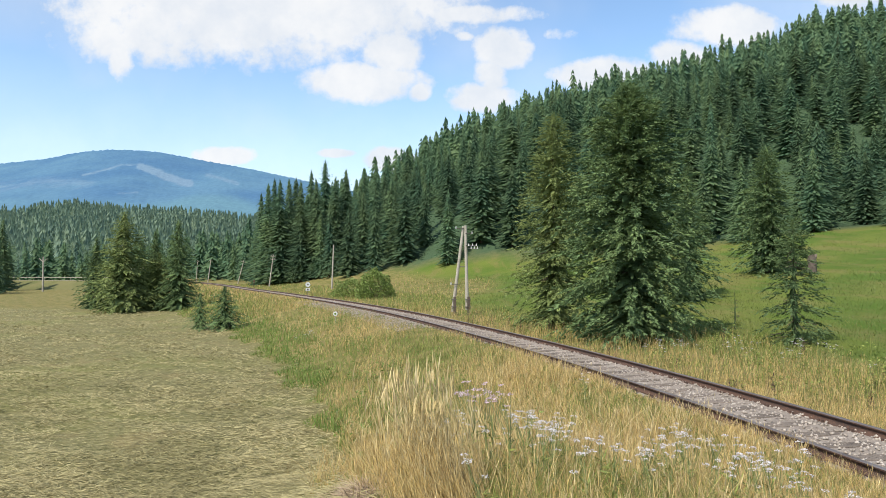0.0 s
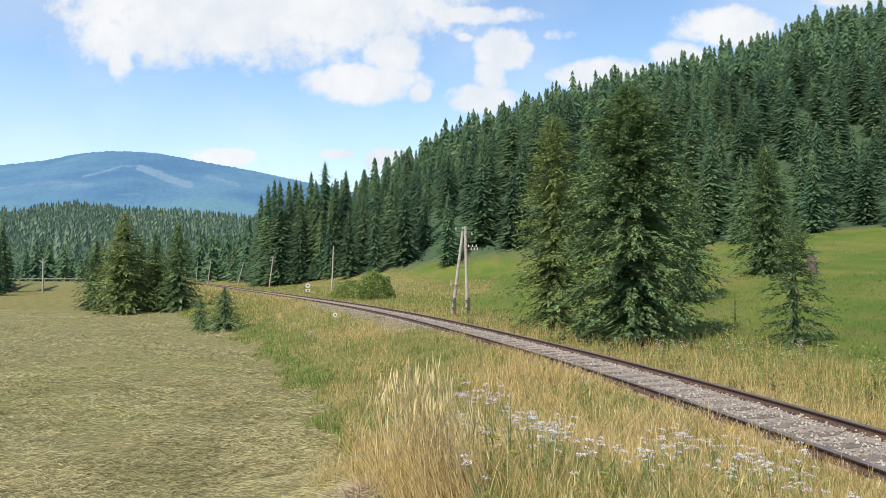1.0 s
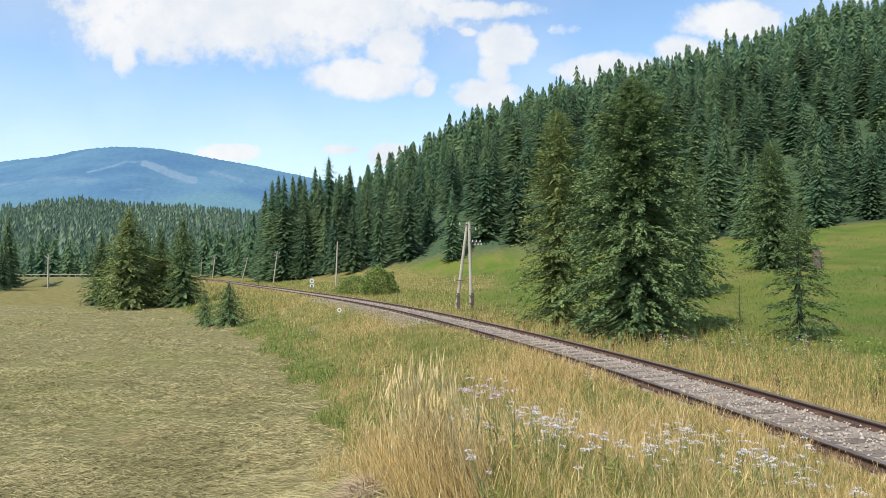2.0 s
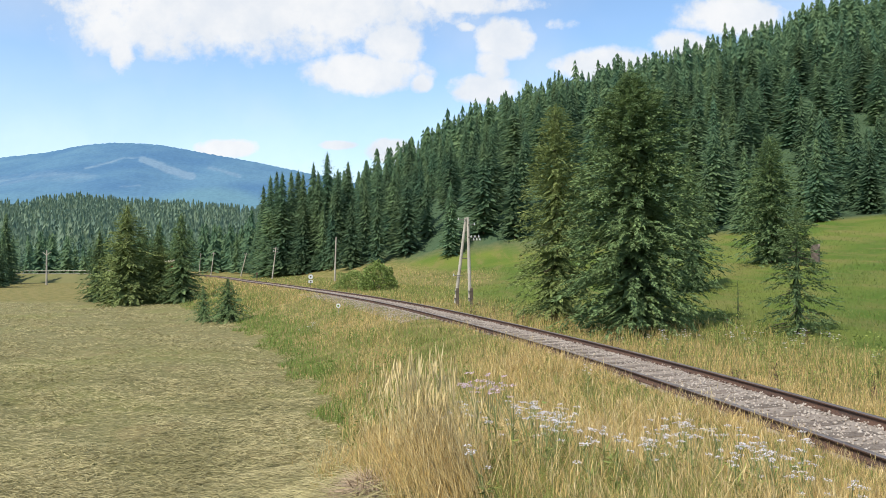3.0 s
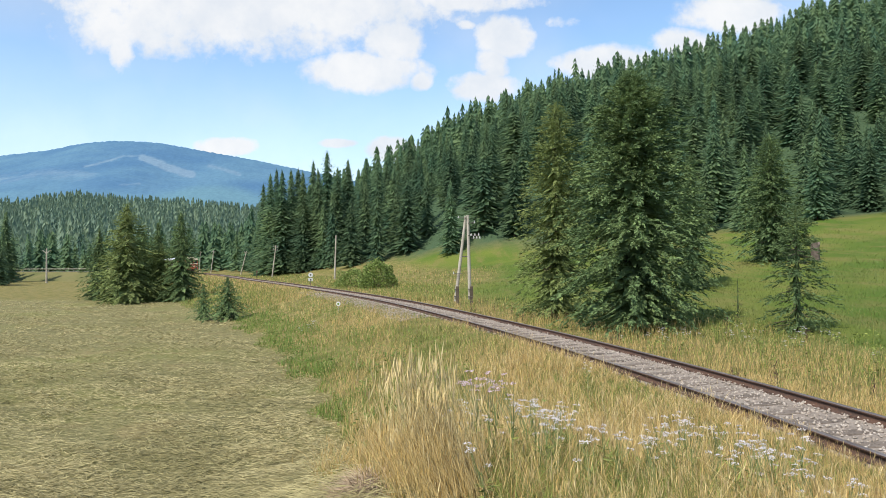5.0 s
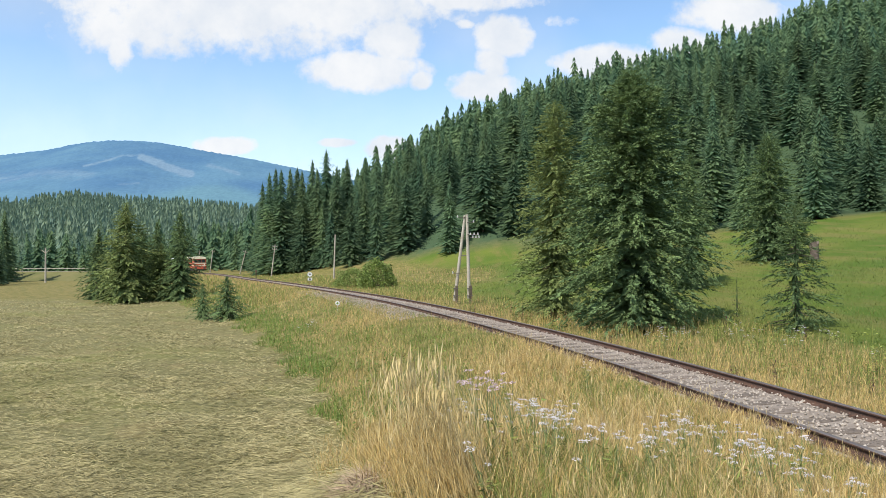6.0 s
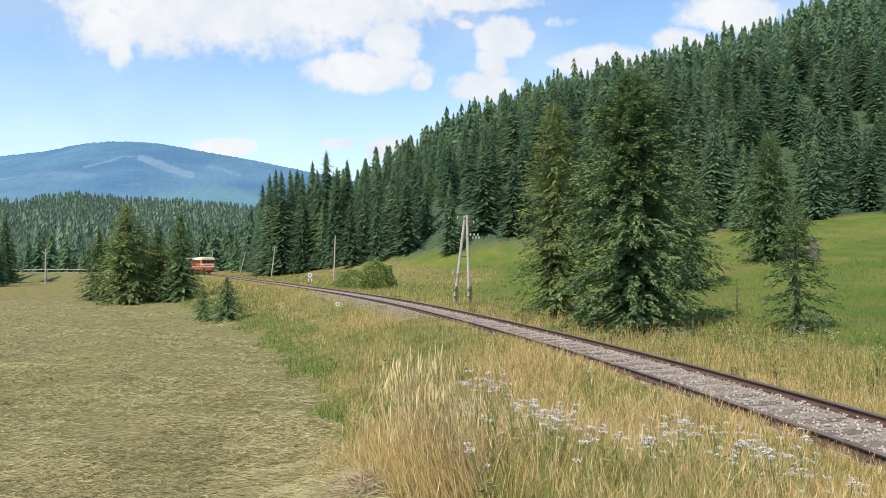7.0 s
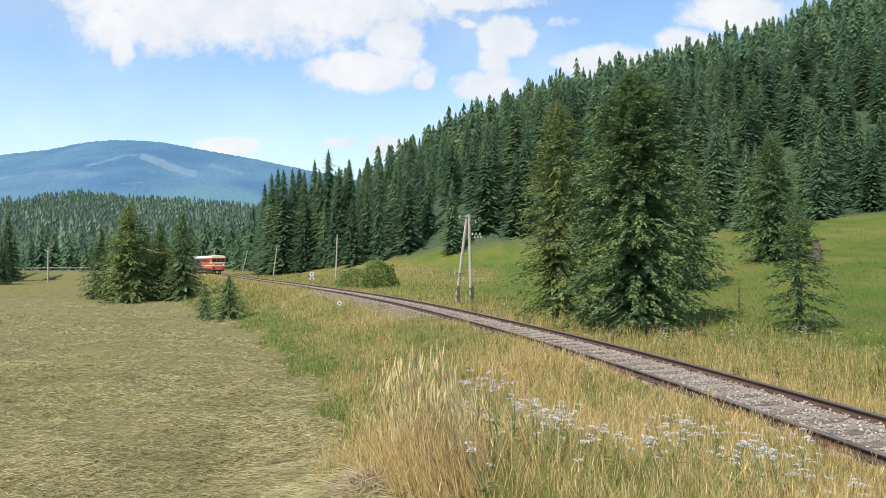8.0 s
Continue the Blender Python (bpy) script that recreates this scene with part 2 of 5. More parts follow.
RIGHT_S, RIGHT_Z = spline_table([(-2, -0.45), (0, -0.45), (1.7, -0.45), (2.8, -0.8), (5, -0.75), (9, -0.62), (13, -0.35), (22, 0.7), (32, 2.1), (43, 3.9), (53, 5.7),
                                 (65, 7.8), (90, 9), (130, 9.5), (9000, 10)], 0.25)
LEFT_S, LEFT_Z = spline_table([(-2, -0.45), (0, -0.45), (0.8, -0.2), (1.0, -0.14), (2.0, -0.2), (3.6, -0.8), (6.2, -1.72), (8, -1.85), (12, -1.85), (9000, -1.85)], 0.25)
NEAR_S, NEAR_Z = spline_table([(-2, -0.45), (0, -0.45), (0.8, -0.2), (1.0, -0.14), (3.0, -0.08), (5, 0.22), (6.0, 0.28), (6.7, 0.22), (7.4, -0.3), (9.2, -1.75), (11, -1.85), (9000, -1.85)], 0.25)


def land(x, y):
    """Height of the ground."""
    x, y = np.asarray(x, float), np.asarray(y, float)
    s = beside(x, y)
    wide = np.interp(y, [0, 15, 48, 63, 100, 160], [6.2, 6.2, 8.6, 9.8, 14, 20]) / 6.2
    left = np.interp(np.where(-s < 1.8, -s, 1.8 + (-s - 1.8) / wide), LEFT_S, LEFT_Z)
    near = np.interp(-s, NEAR_S, NEAR_Z)
    left = left + (near - left) * (1 - step01(y, 5, 15))
    r = np.hypot(x, y)
    # the wooded hill climbs ahead and to the right, higher to the right
    across = x / np.maximum(y, 60.0)
    crest = np.interp(across, [-0.28, -0.2, -0.12, 0.02, 0.13, 0.33, 0.56, 0.75, 1.2], [0, 12, 24, 49, 63, 80, 105, 116, 116])
    hill = crest * np.clip((y - 92) / 240, 0, 1) ** 0.9 * step01(y, 90, 125)
    z = np.where(s > 0, np.interp(s, RIGHT_S, RIGHT_Z) + hill * step01(s, 8, 40), left)
    z = z + step01(r, 400, 1050) * 80 * step01(-x / np.maximum(np.abs(y), 60.0), 0.10, 0.24) * np.interp(x / np.maximum(np.abs(y), 60.0), [-0.75, -0.62, -0.53, -0.42, -0.27], [0.8, 0.85, 1.0, 0.86, 0.68])
    rough = 0.10 * np.sin(x * 0.31 + 1.3 * np.sin(y * 0.17)) * np.sin(y * 0.23 + 0.8) + 0.05 * np.sin(x * 0.9 + y * 0.5) * np.sin(y * 0.7 - x * 0.3)
    return z + rough * step01(np.abs(s), 4, 9)


def ground_z(x, y):
    return float(land(np.array([x]), np.array([y]))[0])


def hay_mask(x, y):
    """1 on the mown field."""
    s = beside(x, y)
    wide = np.interp(y, [0, 15, 48, 63, 100, 160], [6.2, 6.2, 8.6, 9.8, 14, 20])
    wide = wide + (6.7 - wide) * (1 - step01(y, 6, 15))
    edge = wide + 0.35 * np.sin(y * 0.8) + 0.3 * np.sin(y * 2.1 + 1)
    return step01(-s, edge - 0.3, edge + 0.5) * (1 - step01(y, 70, 84))


# ---------------------------------------------------------------- ground
def ground_material():
    m = bpy.data.materials.new("ground_turf")
    m.use_nodes = True
    n = Nodes(m.node_tree)
    at = n.add("ShaderNodeNewGeometry").outputs["Position"]
    painted = n.add("ShaderNodeAttribute")
    painted.attribute_name = "zone"
    zone = n.add("ShaderNodeSeparateColor", {0: painted.outputs[0]})
    wide, mid, fine = n.noise(at, 0.12, 4.0), n.noise(at, 1.1, 4.0), n.noise(at, 14.0, 4.0, 0.65)
    turf = n.mix(n.ramp(mid, 0.35, 0.65), (0.13, 0.130, 0.034, 1), (0.25, 0.195, 0.075, 1))
    stretched = n.add("ShaderNodeMapping", {"Vector": at, "Rotation": (0, 0, 0.5), "Scale": (2.2, 9.0, 4.0)}).outputs[0]
    straw = n.noise(stretched, 1.6, 5.0, 0.7)
    # hollows in the straw go darker: stubble tone, with their shade painted in
    hay = n.mix(n.ramp(straw, 0.35, 0.65), (0.112, 0.108, 0.040, 1), (0.275, 0.24, 0.108, 1))
    hay = n.mix(n.math("MULTIPLY", n.ramp(wide, 0.45, 0.65), 0.5), hay, (0.20, 0.205, 0.06, 1))
    hay = n.mix(n.math("MULTIPLY", n.ramp(n.noise(at, 0.5, 4.0, 0.6), 0.52, 0.68), 0.4), hay, (0.27, 0.20, 0.095, 1))
    lush = n.mix(n.ramp(wide, 0.38, 0.62), (0.080, 0.130, 0.018, 1), (0.130, 0.158, 0.028, 1))
    along = n.add("ShaderNodeMapping", {"Vector": at, "Rotation": (0, 0, -0.45), "Scale": (0.5, 0.10, 0.3)}).outputs[0]
    lush = n.mix(n.math("MULTIPLY", n.ramp(n.noise(along, 1.0, 5.0, 0.65), 0.46, 0.64), 0.55), lush, (0.19, 0.155, 0.055, 1))
    col = n.mix(zone.outputs[0], turf, hay)
    col = n.mix(zone.outputs[1], col, lush)
    col = n.mix(zone.outputs[2], col, (0.055, 0.090, 0.045, 1))
    grey = n.math("ADD", 0.72, n.math("MULTIPLY", fine, 0.56))
    col = n.mix(1.0, col, n.add("ShaderNodeCombineXYZ", {0: grey, 1: grey, 2: grey}).outputs[0], "MULTIPLY")
    bump = n.add("ShaderNodeBump", {"Strength": 0.9, "Distance": 0.09, "Height": n.math("ADD", n.math("MULTIPLY", fine, 0.7), straw)})
    surface = n.add("ShaderNodeBsdfPrincipled", {"Base Color": col, "Roughness": 0.9, "Specular IOR Level": 0.15, "Normal": bump.outputs[0]})
    n.add("ShaderNodeOutputMaterial", {0: surface.outputs[0]})
    return m


def forest_edge(y):
    """How far to the right of the track the woods begin."""
    return np.interp(y, [-100, 0, 50, 70, 84, 96, 106, 114, 128, 200], [70, 70, 66, 61, 56, 42, 31, 19, 15, 14])


def build_ground():
    rings = np.concatenate([[0.0], np.geomspace(0.8, 4700, 220)])
    front = np.linspace(-52, 52, 340)
    back = np.linspace(52, 308, 110)[1:-1]
    az = np.radians(np.concatenate([front, back]))
    r, a = np.meshgrid(rings, az, indexing="ij")
    x, y = r * np.sin(a), r * np.cos(a)
    z = land(x, y)
    # raked rows of hay lie as low ridges on the field
    hay = hay_mask(x, y)
    z += hay * 0.07 * np.sin(2.4 * y + 0.5 * x + 1.6 * np.sin(0.7 * x) + np.sin(1.3 * y)) * step01(60 - r, 0, 30)
    k = len(az)
    i, j = np.meshgrid(np.arange(len(rings) - 1), np.arange(k), indexing="ij")
    jj = (j + 1) % k
    faces = np.stack([i * k + j, i * k + jj, (i + 1) * k + jj, (i + 1) * k + j], -1).reshape(-1, 4)
    me = mesh_of("ground", np.stack([x, y, z], -1).reshape(-1, 3), faces, ground_material(), True)
    s = beside(x, y)
    back = 16 * step01(y, 55, 85)
    meadow = step01(s, 7 + back, 11 + back)
    woods = step01(s - forest_edge(y), 2, 10) * step01(s, 0, 1)
    woods = np.maximum(woods, step01(-s, 14, 22) * step01(y - np.where(x < -0.42 * y, 56, 0), 128, 142))
    woods = np.maximum(woods, step01(r, 360, 430) * step01(y, 100, 200))
    rgb = np.stack([hay, meadow * (1 - woods), woods, np.ones_like(x)], -1).reshape(-1, 4)
    layer = me.color_attributes.new("zone", "FLOAT_COLOR", "POINT")
    layer.data.foreach_set("color", rgb.astype(np.float32).ravel())
    tagged(new("ground", me), "rolling turf with a mown hay field and green meadow", "ground", kind="structure")


build_ground()


# ---------------------------------------------------------------- far mountain
def build_mountain():
    m = bpy.data.materials.new("hazy_mountain")
    m.use_nodes = True
    n = Nodes(m.node_tree)
    at = n.add("ShaderNodeNewGeometry").outputs["Position"]
    painted = n.add("ShaderNodeAttribute")
    painted.attribute_name = "clearing_and_haze"
    zone = n.add("ShaderNodeSeparateColor", {0: painted.outputs[0]})
    wide, fine = n.noise(at, 0.0018, 5.0, 0.6), n.noise(at, 0.05, 5.0, 0.75)
    trees = n.noise(n.add("ShaderNodeMapping", {"Vector": at, "Scale": (1.0, 0.3, 0.35)}).outputs[0], 0.09, 4.0, 0.7)
    # haze is painted: blue in the forest colours, plus the faint blue emission below
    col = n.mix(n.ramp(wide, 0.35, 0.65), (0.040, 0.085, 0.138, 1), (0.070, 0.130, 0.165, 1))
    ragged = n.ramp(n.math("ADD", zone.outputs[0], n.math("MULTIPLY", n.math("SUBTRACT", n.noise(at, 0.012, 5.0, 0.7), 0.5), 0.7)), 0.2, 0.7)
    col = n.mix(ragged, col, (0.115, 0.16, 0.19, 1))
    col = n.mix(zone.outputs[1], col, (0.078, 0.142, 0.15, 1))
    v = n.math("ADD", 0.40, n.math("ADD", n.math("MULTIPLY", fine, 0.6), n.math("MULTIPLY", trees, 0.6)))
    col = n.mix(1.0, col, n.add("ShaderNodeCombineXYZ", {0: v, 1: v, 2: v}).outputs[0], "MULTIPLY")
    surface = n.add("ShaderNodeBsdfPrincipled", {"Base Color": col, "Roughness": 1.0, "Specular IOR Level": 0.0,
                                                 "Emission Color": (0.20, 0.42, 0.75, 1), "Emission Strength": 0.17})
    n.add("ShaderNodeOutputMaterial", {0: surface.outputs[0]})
    az = np.radians(np.linspace(-58, 10, 420))
    # height of the crest as a slope, over the slope across
    cu, cv = spline_table([(-1.7, 0.08), (-1.2, 0.12), (-0.8, 0.145), (-0.637, 0.157), (-0.57, 0.165), (-0.52, 0.174), (-0.475, 0.177), (-0.42, 0.174),
                           (-0.35, 0.162), (-0.28, 0.149), (-0.20, 0.132), (-0.1, 0.11), (0.1, 0.07), (0.3, 0.04)], 0.005)
    crest = np.interp(np.tan(az), cu, cv)
    t = np.linspace(0, 1, 70)
    depth = 1500 + 2200 * t
    y = np.repeat(depth[:, None], len(az), 1)
    x = y * np.tan(az)[None, :]
    up = 0.03 + (crest[None, :] - 0.03) * (t ** 0.8)[:, None]
    fold = 0.004 * np.sin(x * 0.006 + 2.0 * np.sin(y * 0.002)) + 0.002 * np.sin(x * 0.017 + y * 0.004)
    tree = np.random.default_rng(4).uniform(-1, 1, x.shape) * 0.0007
    z = EYE[2] + y * (up + fold * (t * (1 - t) * 4)[:, None] + tree)
    k = len(az)
    i, j = np.meshgrid(np.arange(len(t) - 1), np.arange(k - 1), indexing="ij")
    faces = np.stack([i * k + j, i * k + j + 1, (i + 1) * k + j + 1, (i + 1) * k + j], -1).reshape(-1, 4)
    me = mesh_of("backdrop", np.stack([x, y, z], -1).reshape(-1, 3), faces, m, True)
    # felled strips: two ends as slopes across and up, half width, how bare; then the nearer green foothill
    u = np.repeat(np.tan(az)[None, :], len(t), 0)
    bare = np.zeros_like(up)
    for ua, va, ub, vb, half, much in ((-0.437, 0.154, -0.366, 0.131, 0.0055, 0.9), (-0.520, 0.140, -0.465, 0.157, 0.0025, 0.6), (-0.465, 0.157, -0.430, 0.155, 0.002, 0.5),
                                       (-0.640, 0.122, -0.510, 0.128, 0.012, 0.42), (-0.340, 0.139, -0.297, 0.126, 0.004, 0.55), (-0.470, 0.113, -0.440, 0.118, 0.002, 0.5)):
        k1 = np.clip(((u - ua) * (ub - ua) + (up - va) * (vb - va)) / ((ub - ua) ** 2 + (vb - va) ** 2), 0, 1)
        d = np.hypot(u - ua - k1 * (ub - ua), (up - va - k1 * (vb - va)) * 1.3)
        bare = np.maximum(bare, much * (1 - step01(d, 0, half * 2.2)))
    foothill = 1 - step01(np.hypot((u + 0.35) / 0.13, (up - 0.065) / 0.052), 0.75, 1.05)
    # lower slopes half tinted by height: lighter woods, with haze put into the colour
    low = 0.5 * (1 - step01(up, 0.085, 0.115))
    layer = me.color_attributes.new("clearing_and_haze", "FLOAT_COLOR", "POINT")
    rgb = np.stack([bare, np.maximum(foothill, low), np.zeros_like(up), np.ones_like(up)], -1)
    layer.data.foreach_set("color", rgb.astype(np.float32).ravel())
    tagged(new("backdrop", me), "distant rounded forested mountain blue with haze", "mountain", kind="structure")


build_mountain()


# ---------------------------------------------------------------- trees
def sprays(rng, base, way, length, width, fold=0.25, tumble=0.45):
    """Kite-shaped sprays of needles, one quad each, from arrays of feet and directions."""
    n = len(base)
    way = way / np.linalg.norm(way, axis=1, keepdims=True)
    up = rng.normal(size=(n, 3)) * tumble + [0, 0, 1]
    side = np.cross(way, up)
    side /= np.linalg.norm(side, axis=1, keepdims=True) + 1e-9
    nor = np.cross(side, way)
    l, w = length[:, None], width[:, None]
    mid = base + way * l * 0.42
    v = np.stack([base, mid + side * w - nor * w * fold, base + way * l, mid - side * w - nor * w * fold], 1)
    return v.reshape(-1, 3), np.arange(n * 4).reshape(n, 4)


def feather(rng, base, way, length, count, reach, slim, spread=0.9, tumble=0.5, droop=0.0):
    """Sprays along both flanks of twigs: arrays of feet, directions and lengths; reach is a spray's length beside its twig's."""
    n = len(base)
    i = np.repeat(np.arange(n), count)
    t = np.tile((np.arange(count) + 0.5) / count, n) + rng.uniform(-0.5, 0.5, n * count) / count
    way = way / np.linalg.norm(way, axis=1, keepdims=True)
    side = np.cross(way, [0.0, 0.0, 1.0] + rng.normal(size=(n, 3)) * 0.3)
    side /= np.linalg.norm(side, axis=1, keepdims=True) + 1e-9
    flank = np.tile(np.where(np.arange(count) % 2 == 0, 1.0, -1.0), n)
    out = way[i] + side[i] * (flank * spread * (1.15 - t) * rng.uniform(0.5, 1.2, len(i)))[:, None]
    out[:, 2] -= droop * t
    out += rng.normal(size=out.shape) * 0.16
    p = base[i] + way[i] * (length[i] * (0.12 + 0.80 * t))[:, None]
    p[:, 2] -= droop * 0.5 * length[i] * t * t
    ln = length[i] * reach * (1.15 - 0.5 * t) * rng.uniform(0.7, 1.25, len(i))
    return p, out, ln, slim * ln * rng.uniform(0.75, 1.25, len(i)), tumble


def boughs_of(rng, seed, h, r, tiers, per, foot, point, thin, ragged):
    """Feet, directions and lengths of the boughs of a spruce, whorl by whorl."""
    zf = foot + (0.985 - foot) * ((np.arange(tiers) + 0.3) / tiers) ** 0.95
    zf = np.clip(np.repeat(zf, per) + rng.uniform(-0.45, 0.45, tiers * per) / tiers, foot, 0.985)
    az = np.tile(np.arange(per) * 2 * np.pi / per, tiers) + np.repeat(rng.uniform(0, 6.283, tiers), per) + rng.normal(size=tiers * per) * 0.3
    lobes = 1 + 0.09 * np.sin(3 * az + seed) + 0.07 * np.sin(5 * az + zf * 14)
    ln = (r * np.minimum((1 - zf) ** point, 2.3 * (1 - zf)) * rng.uniform(1 - ragged, 1.08, len(zf)) * lobes + 0.05 * r) * (1.0 + 0.2 * step01(zf, 0.0, 0.12))
    keep = rng.uniform(size=len(zf)) > thin
    zf, az, ln = zf[keep], az[keep], ln[keep]
    slope = -0.20 + 0.85 * zf ** 1.6 + rng.uniform(-0.14, 0.14, len(zf))
    base = np.stack([np.zeros_like(zf), np.zeros_like(zf), h * zf + 0.25 * ln * (1 - zf)], 1)
    return base, np.stack([np.cos(az), np.sin(az), slope], 1), ln, zf


def leader(rng, h, slim):
    """The upright shoot at the top."""
    k = 4
    base = np.tile([0.0, 0.0, h * 0.925], (k, 1))
    way = np.stack([rng.normal(size=k) * 0.06, rng.normal(size=k) * 0.06, np.ones(k)], 1)
    return sprays(rng, base, way, h * rng.uniform(0.055, 0.08, k), np.full(k, h * slim))


def crown_core(rng, h, r, tiers, per, foot, point):
    """Inner skirts of overlapping boughs, tier on tier, that close the crown."""
    zf = np.repeat(foot + (0.96 - foot) * np.arange(tiers) / tiers, per) + rng.uniform(-0.25, 0.25, tiers * per) / tiers
    zf = np.clip(zf, foot, 0.97)
    az = np.tile(np.arange(per) * 2 * np.pi / per, tiers) + np.repeat(rng.uniform(0, 6.283, tiers), per) + rng.normal(size=tiers * per) * 0.12
    rho = r * np.minimum((1 - zf) ** point, 2.3 * (1 - zf)) * rng.uniform(0.6, 1.12, len(zf))
    drop = h / tiers * rng.uniform(1.0, 1.5, len(zf))
    base = np.stack([np.zeros_like(zf), np.zeros_like(zf), np.minimum(h * zf + drop, h * 0.985)], 1)
    tip = np.stack([rho * np.cos(az), rho * np.sin(az), h * zf - 0.18 * rho], 1)
    way = tip - base
    ln = np.linalg.norm(way, axis=1)
    return sprays(rng, base, way, ln, rho * 1.9 / per + 0.002 * h, 0.3, 0.4)


def together(pieces):
    vs, fs, k = [], [], 0
    for v, f in pieces:
        vs.append(v)
        fs.append(f + k)
        k += len(v)
    return np.concatenate(vs), np.concatenate(fs)


def spruce_crown(seed, h, r, tiers, per, twigs, needles, foot=0.0, thin=0.0, point=0.85, ragged=0.32, reach=0.36, twig=0.22, core=0.6):
    """Boughs that carry twigs, and twigs that carry sprays of needles on both flanks."""
    rng = np.random.default_rng(seed)
    base, way, ln, zf = boughs_of(rng, seed, h, r, tiers, per, foot, point, thin, ragged)
    p, out, tl, _, _ = feather(rng, base, way, ln, twigs, reach, 0.2, 0.95, droop=0.2)
    tl = np.clip(tl, 0.05 * r, twig * r)
    out[:, 2] += rng.uniform(-0.35, 0.25, len(out))
    p[:, 2] += rng.normal(size=len(p)) * 0.03 * r
    q, o, nl, nw, tumble = feather(rng, p, out, tl, needles, 0.42, 0.19, 0.9, 0.9, droop=0.2)
    return together([crown_core(rng, h, r * core, tiers, 14, foot, point), sprays(rng, q, o, nl, nw, 0.25, tumble), leader(rng, h, 0.003)])


def tier_crown(seed, r, tiers, per, needles, foot=0.04, point=0.85, slim=0.2, reach=0.5, ragged=0.36, core=9, around=7):
    """A crown one unit high: drooping boughs in tiers, each a feather of a few broad sprays."""
    rng = np.random.default_rng(seed)
    base, way, ln, zf = boughs_of(rng, seed, 1.0, r, tiers, per, foot, point, 0.0, ragged)
    p, out, l2, w2, tumble = feather(rng, base, way, ln, needles, reach, slim, 0.85, 0.6, droop=0.3)
    return together([crown_core(rng, 1.0, r * 0.86, core, around, foot, point), sprays(rng, p, out, l2, w2, 0.3, tumble), leader(rng, 1.0, 0.004)])


def trunk_mesh(h, r, sides=9):
    bm = bmesh.new()
    steps = 6
    for k in range(steps):
        a, b = k / steps, (k + 1) / steps
        rod(bm, (0.02 * math.sin(5 * a) * r * 8, 0, h * a - (0.15 if k == 0 else 0)), (0.02 * math.sin(5 * b) * r * 8, 0, h * b),
            r * (1 - 0.92 * a) * (1.25 if k == 0 else 1), r * (1 - 0.92 * b), sides)
    me = bpy.data.meshes.new("trunk")
    bm.to_mesh(me)
    bm.free()
    me.materials.append(BARK)
    return me


def bough_mesh(seed, h, r, count):
    """Bare wood of the larger boughs."""
    rng = np.random.default_rng(seed)
    bm = bmesh.new()
    for _ in range(count):
        zf, a = rng.uniform(0.04, 0.8), rng.uniform(0, 6.283)
        ln = r * (1 - zf) ** 0.85 * 0.75
        rod(bm, (0, 0, h * zf), (ln * math.cos(a), ln * math.sin(a), h * zf - ln * 0.2), 0.035 * h / 10, 0.01, 5)
    me = bpy.data.meshes.new("boughs")
    bm.to_mesh(me)
    bm.free()
    me.materials.append(BARK)
    return me


def spruce(x, y, label, seed, h, r, tiers, per, twigs, needles, mat=None, sink=0.05, foot=0.0, thin=0.0, point=0.85, boughs=12, group="", reach=0.36, twig=0.22, core=0.6):
    t = thing("spruce_tree", pose(x, y, ground_z(x, y) - sink), label, "tree", group)
    part("trunk", trunk_mesh(h * 0.97, 0.010 * h + 0.005), None, t, "grey-brown scaly bark")
    v, f = spruce_crown(seed, h, r, tiers, per, twigs, needles, foot, thin, point, reach=reach, twig=twig, core=core)
    part("crown", mesh_of("crown", v, f, mat or NEEDLES), None, t)
    if boughs:
        tagged(part("branchwork", bough_mesh(seed, h, r, boughs), None, t, "bare brown boughs"), kind="stuff")
    return t


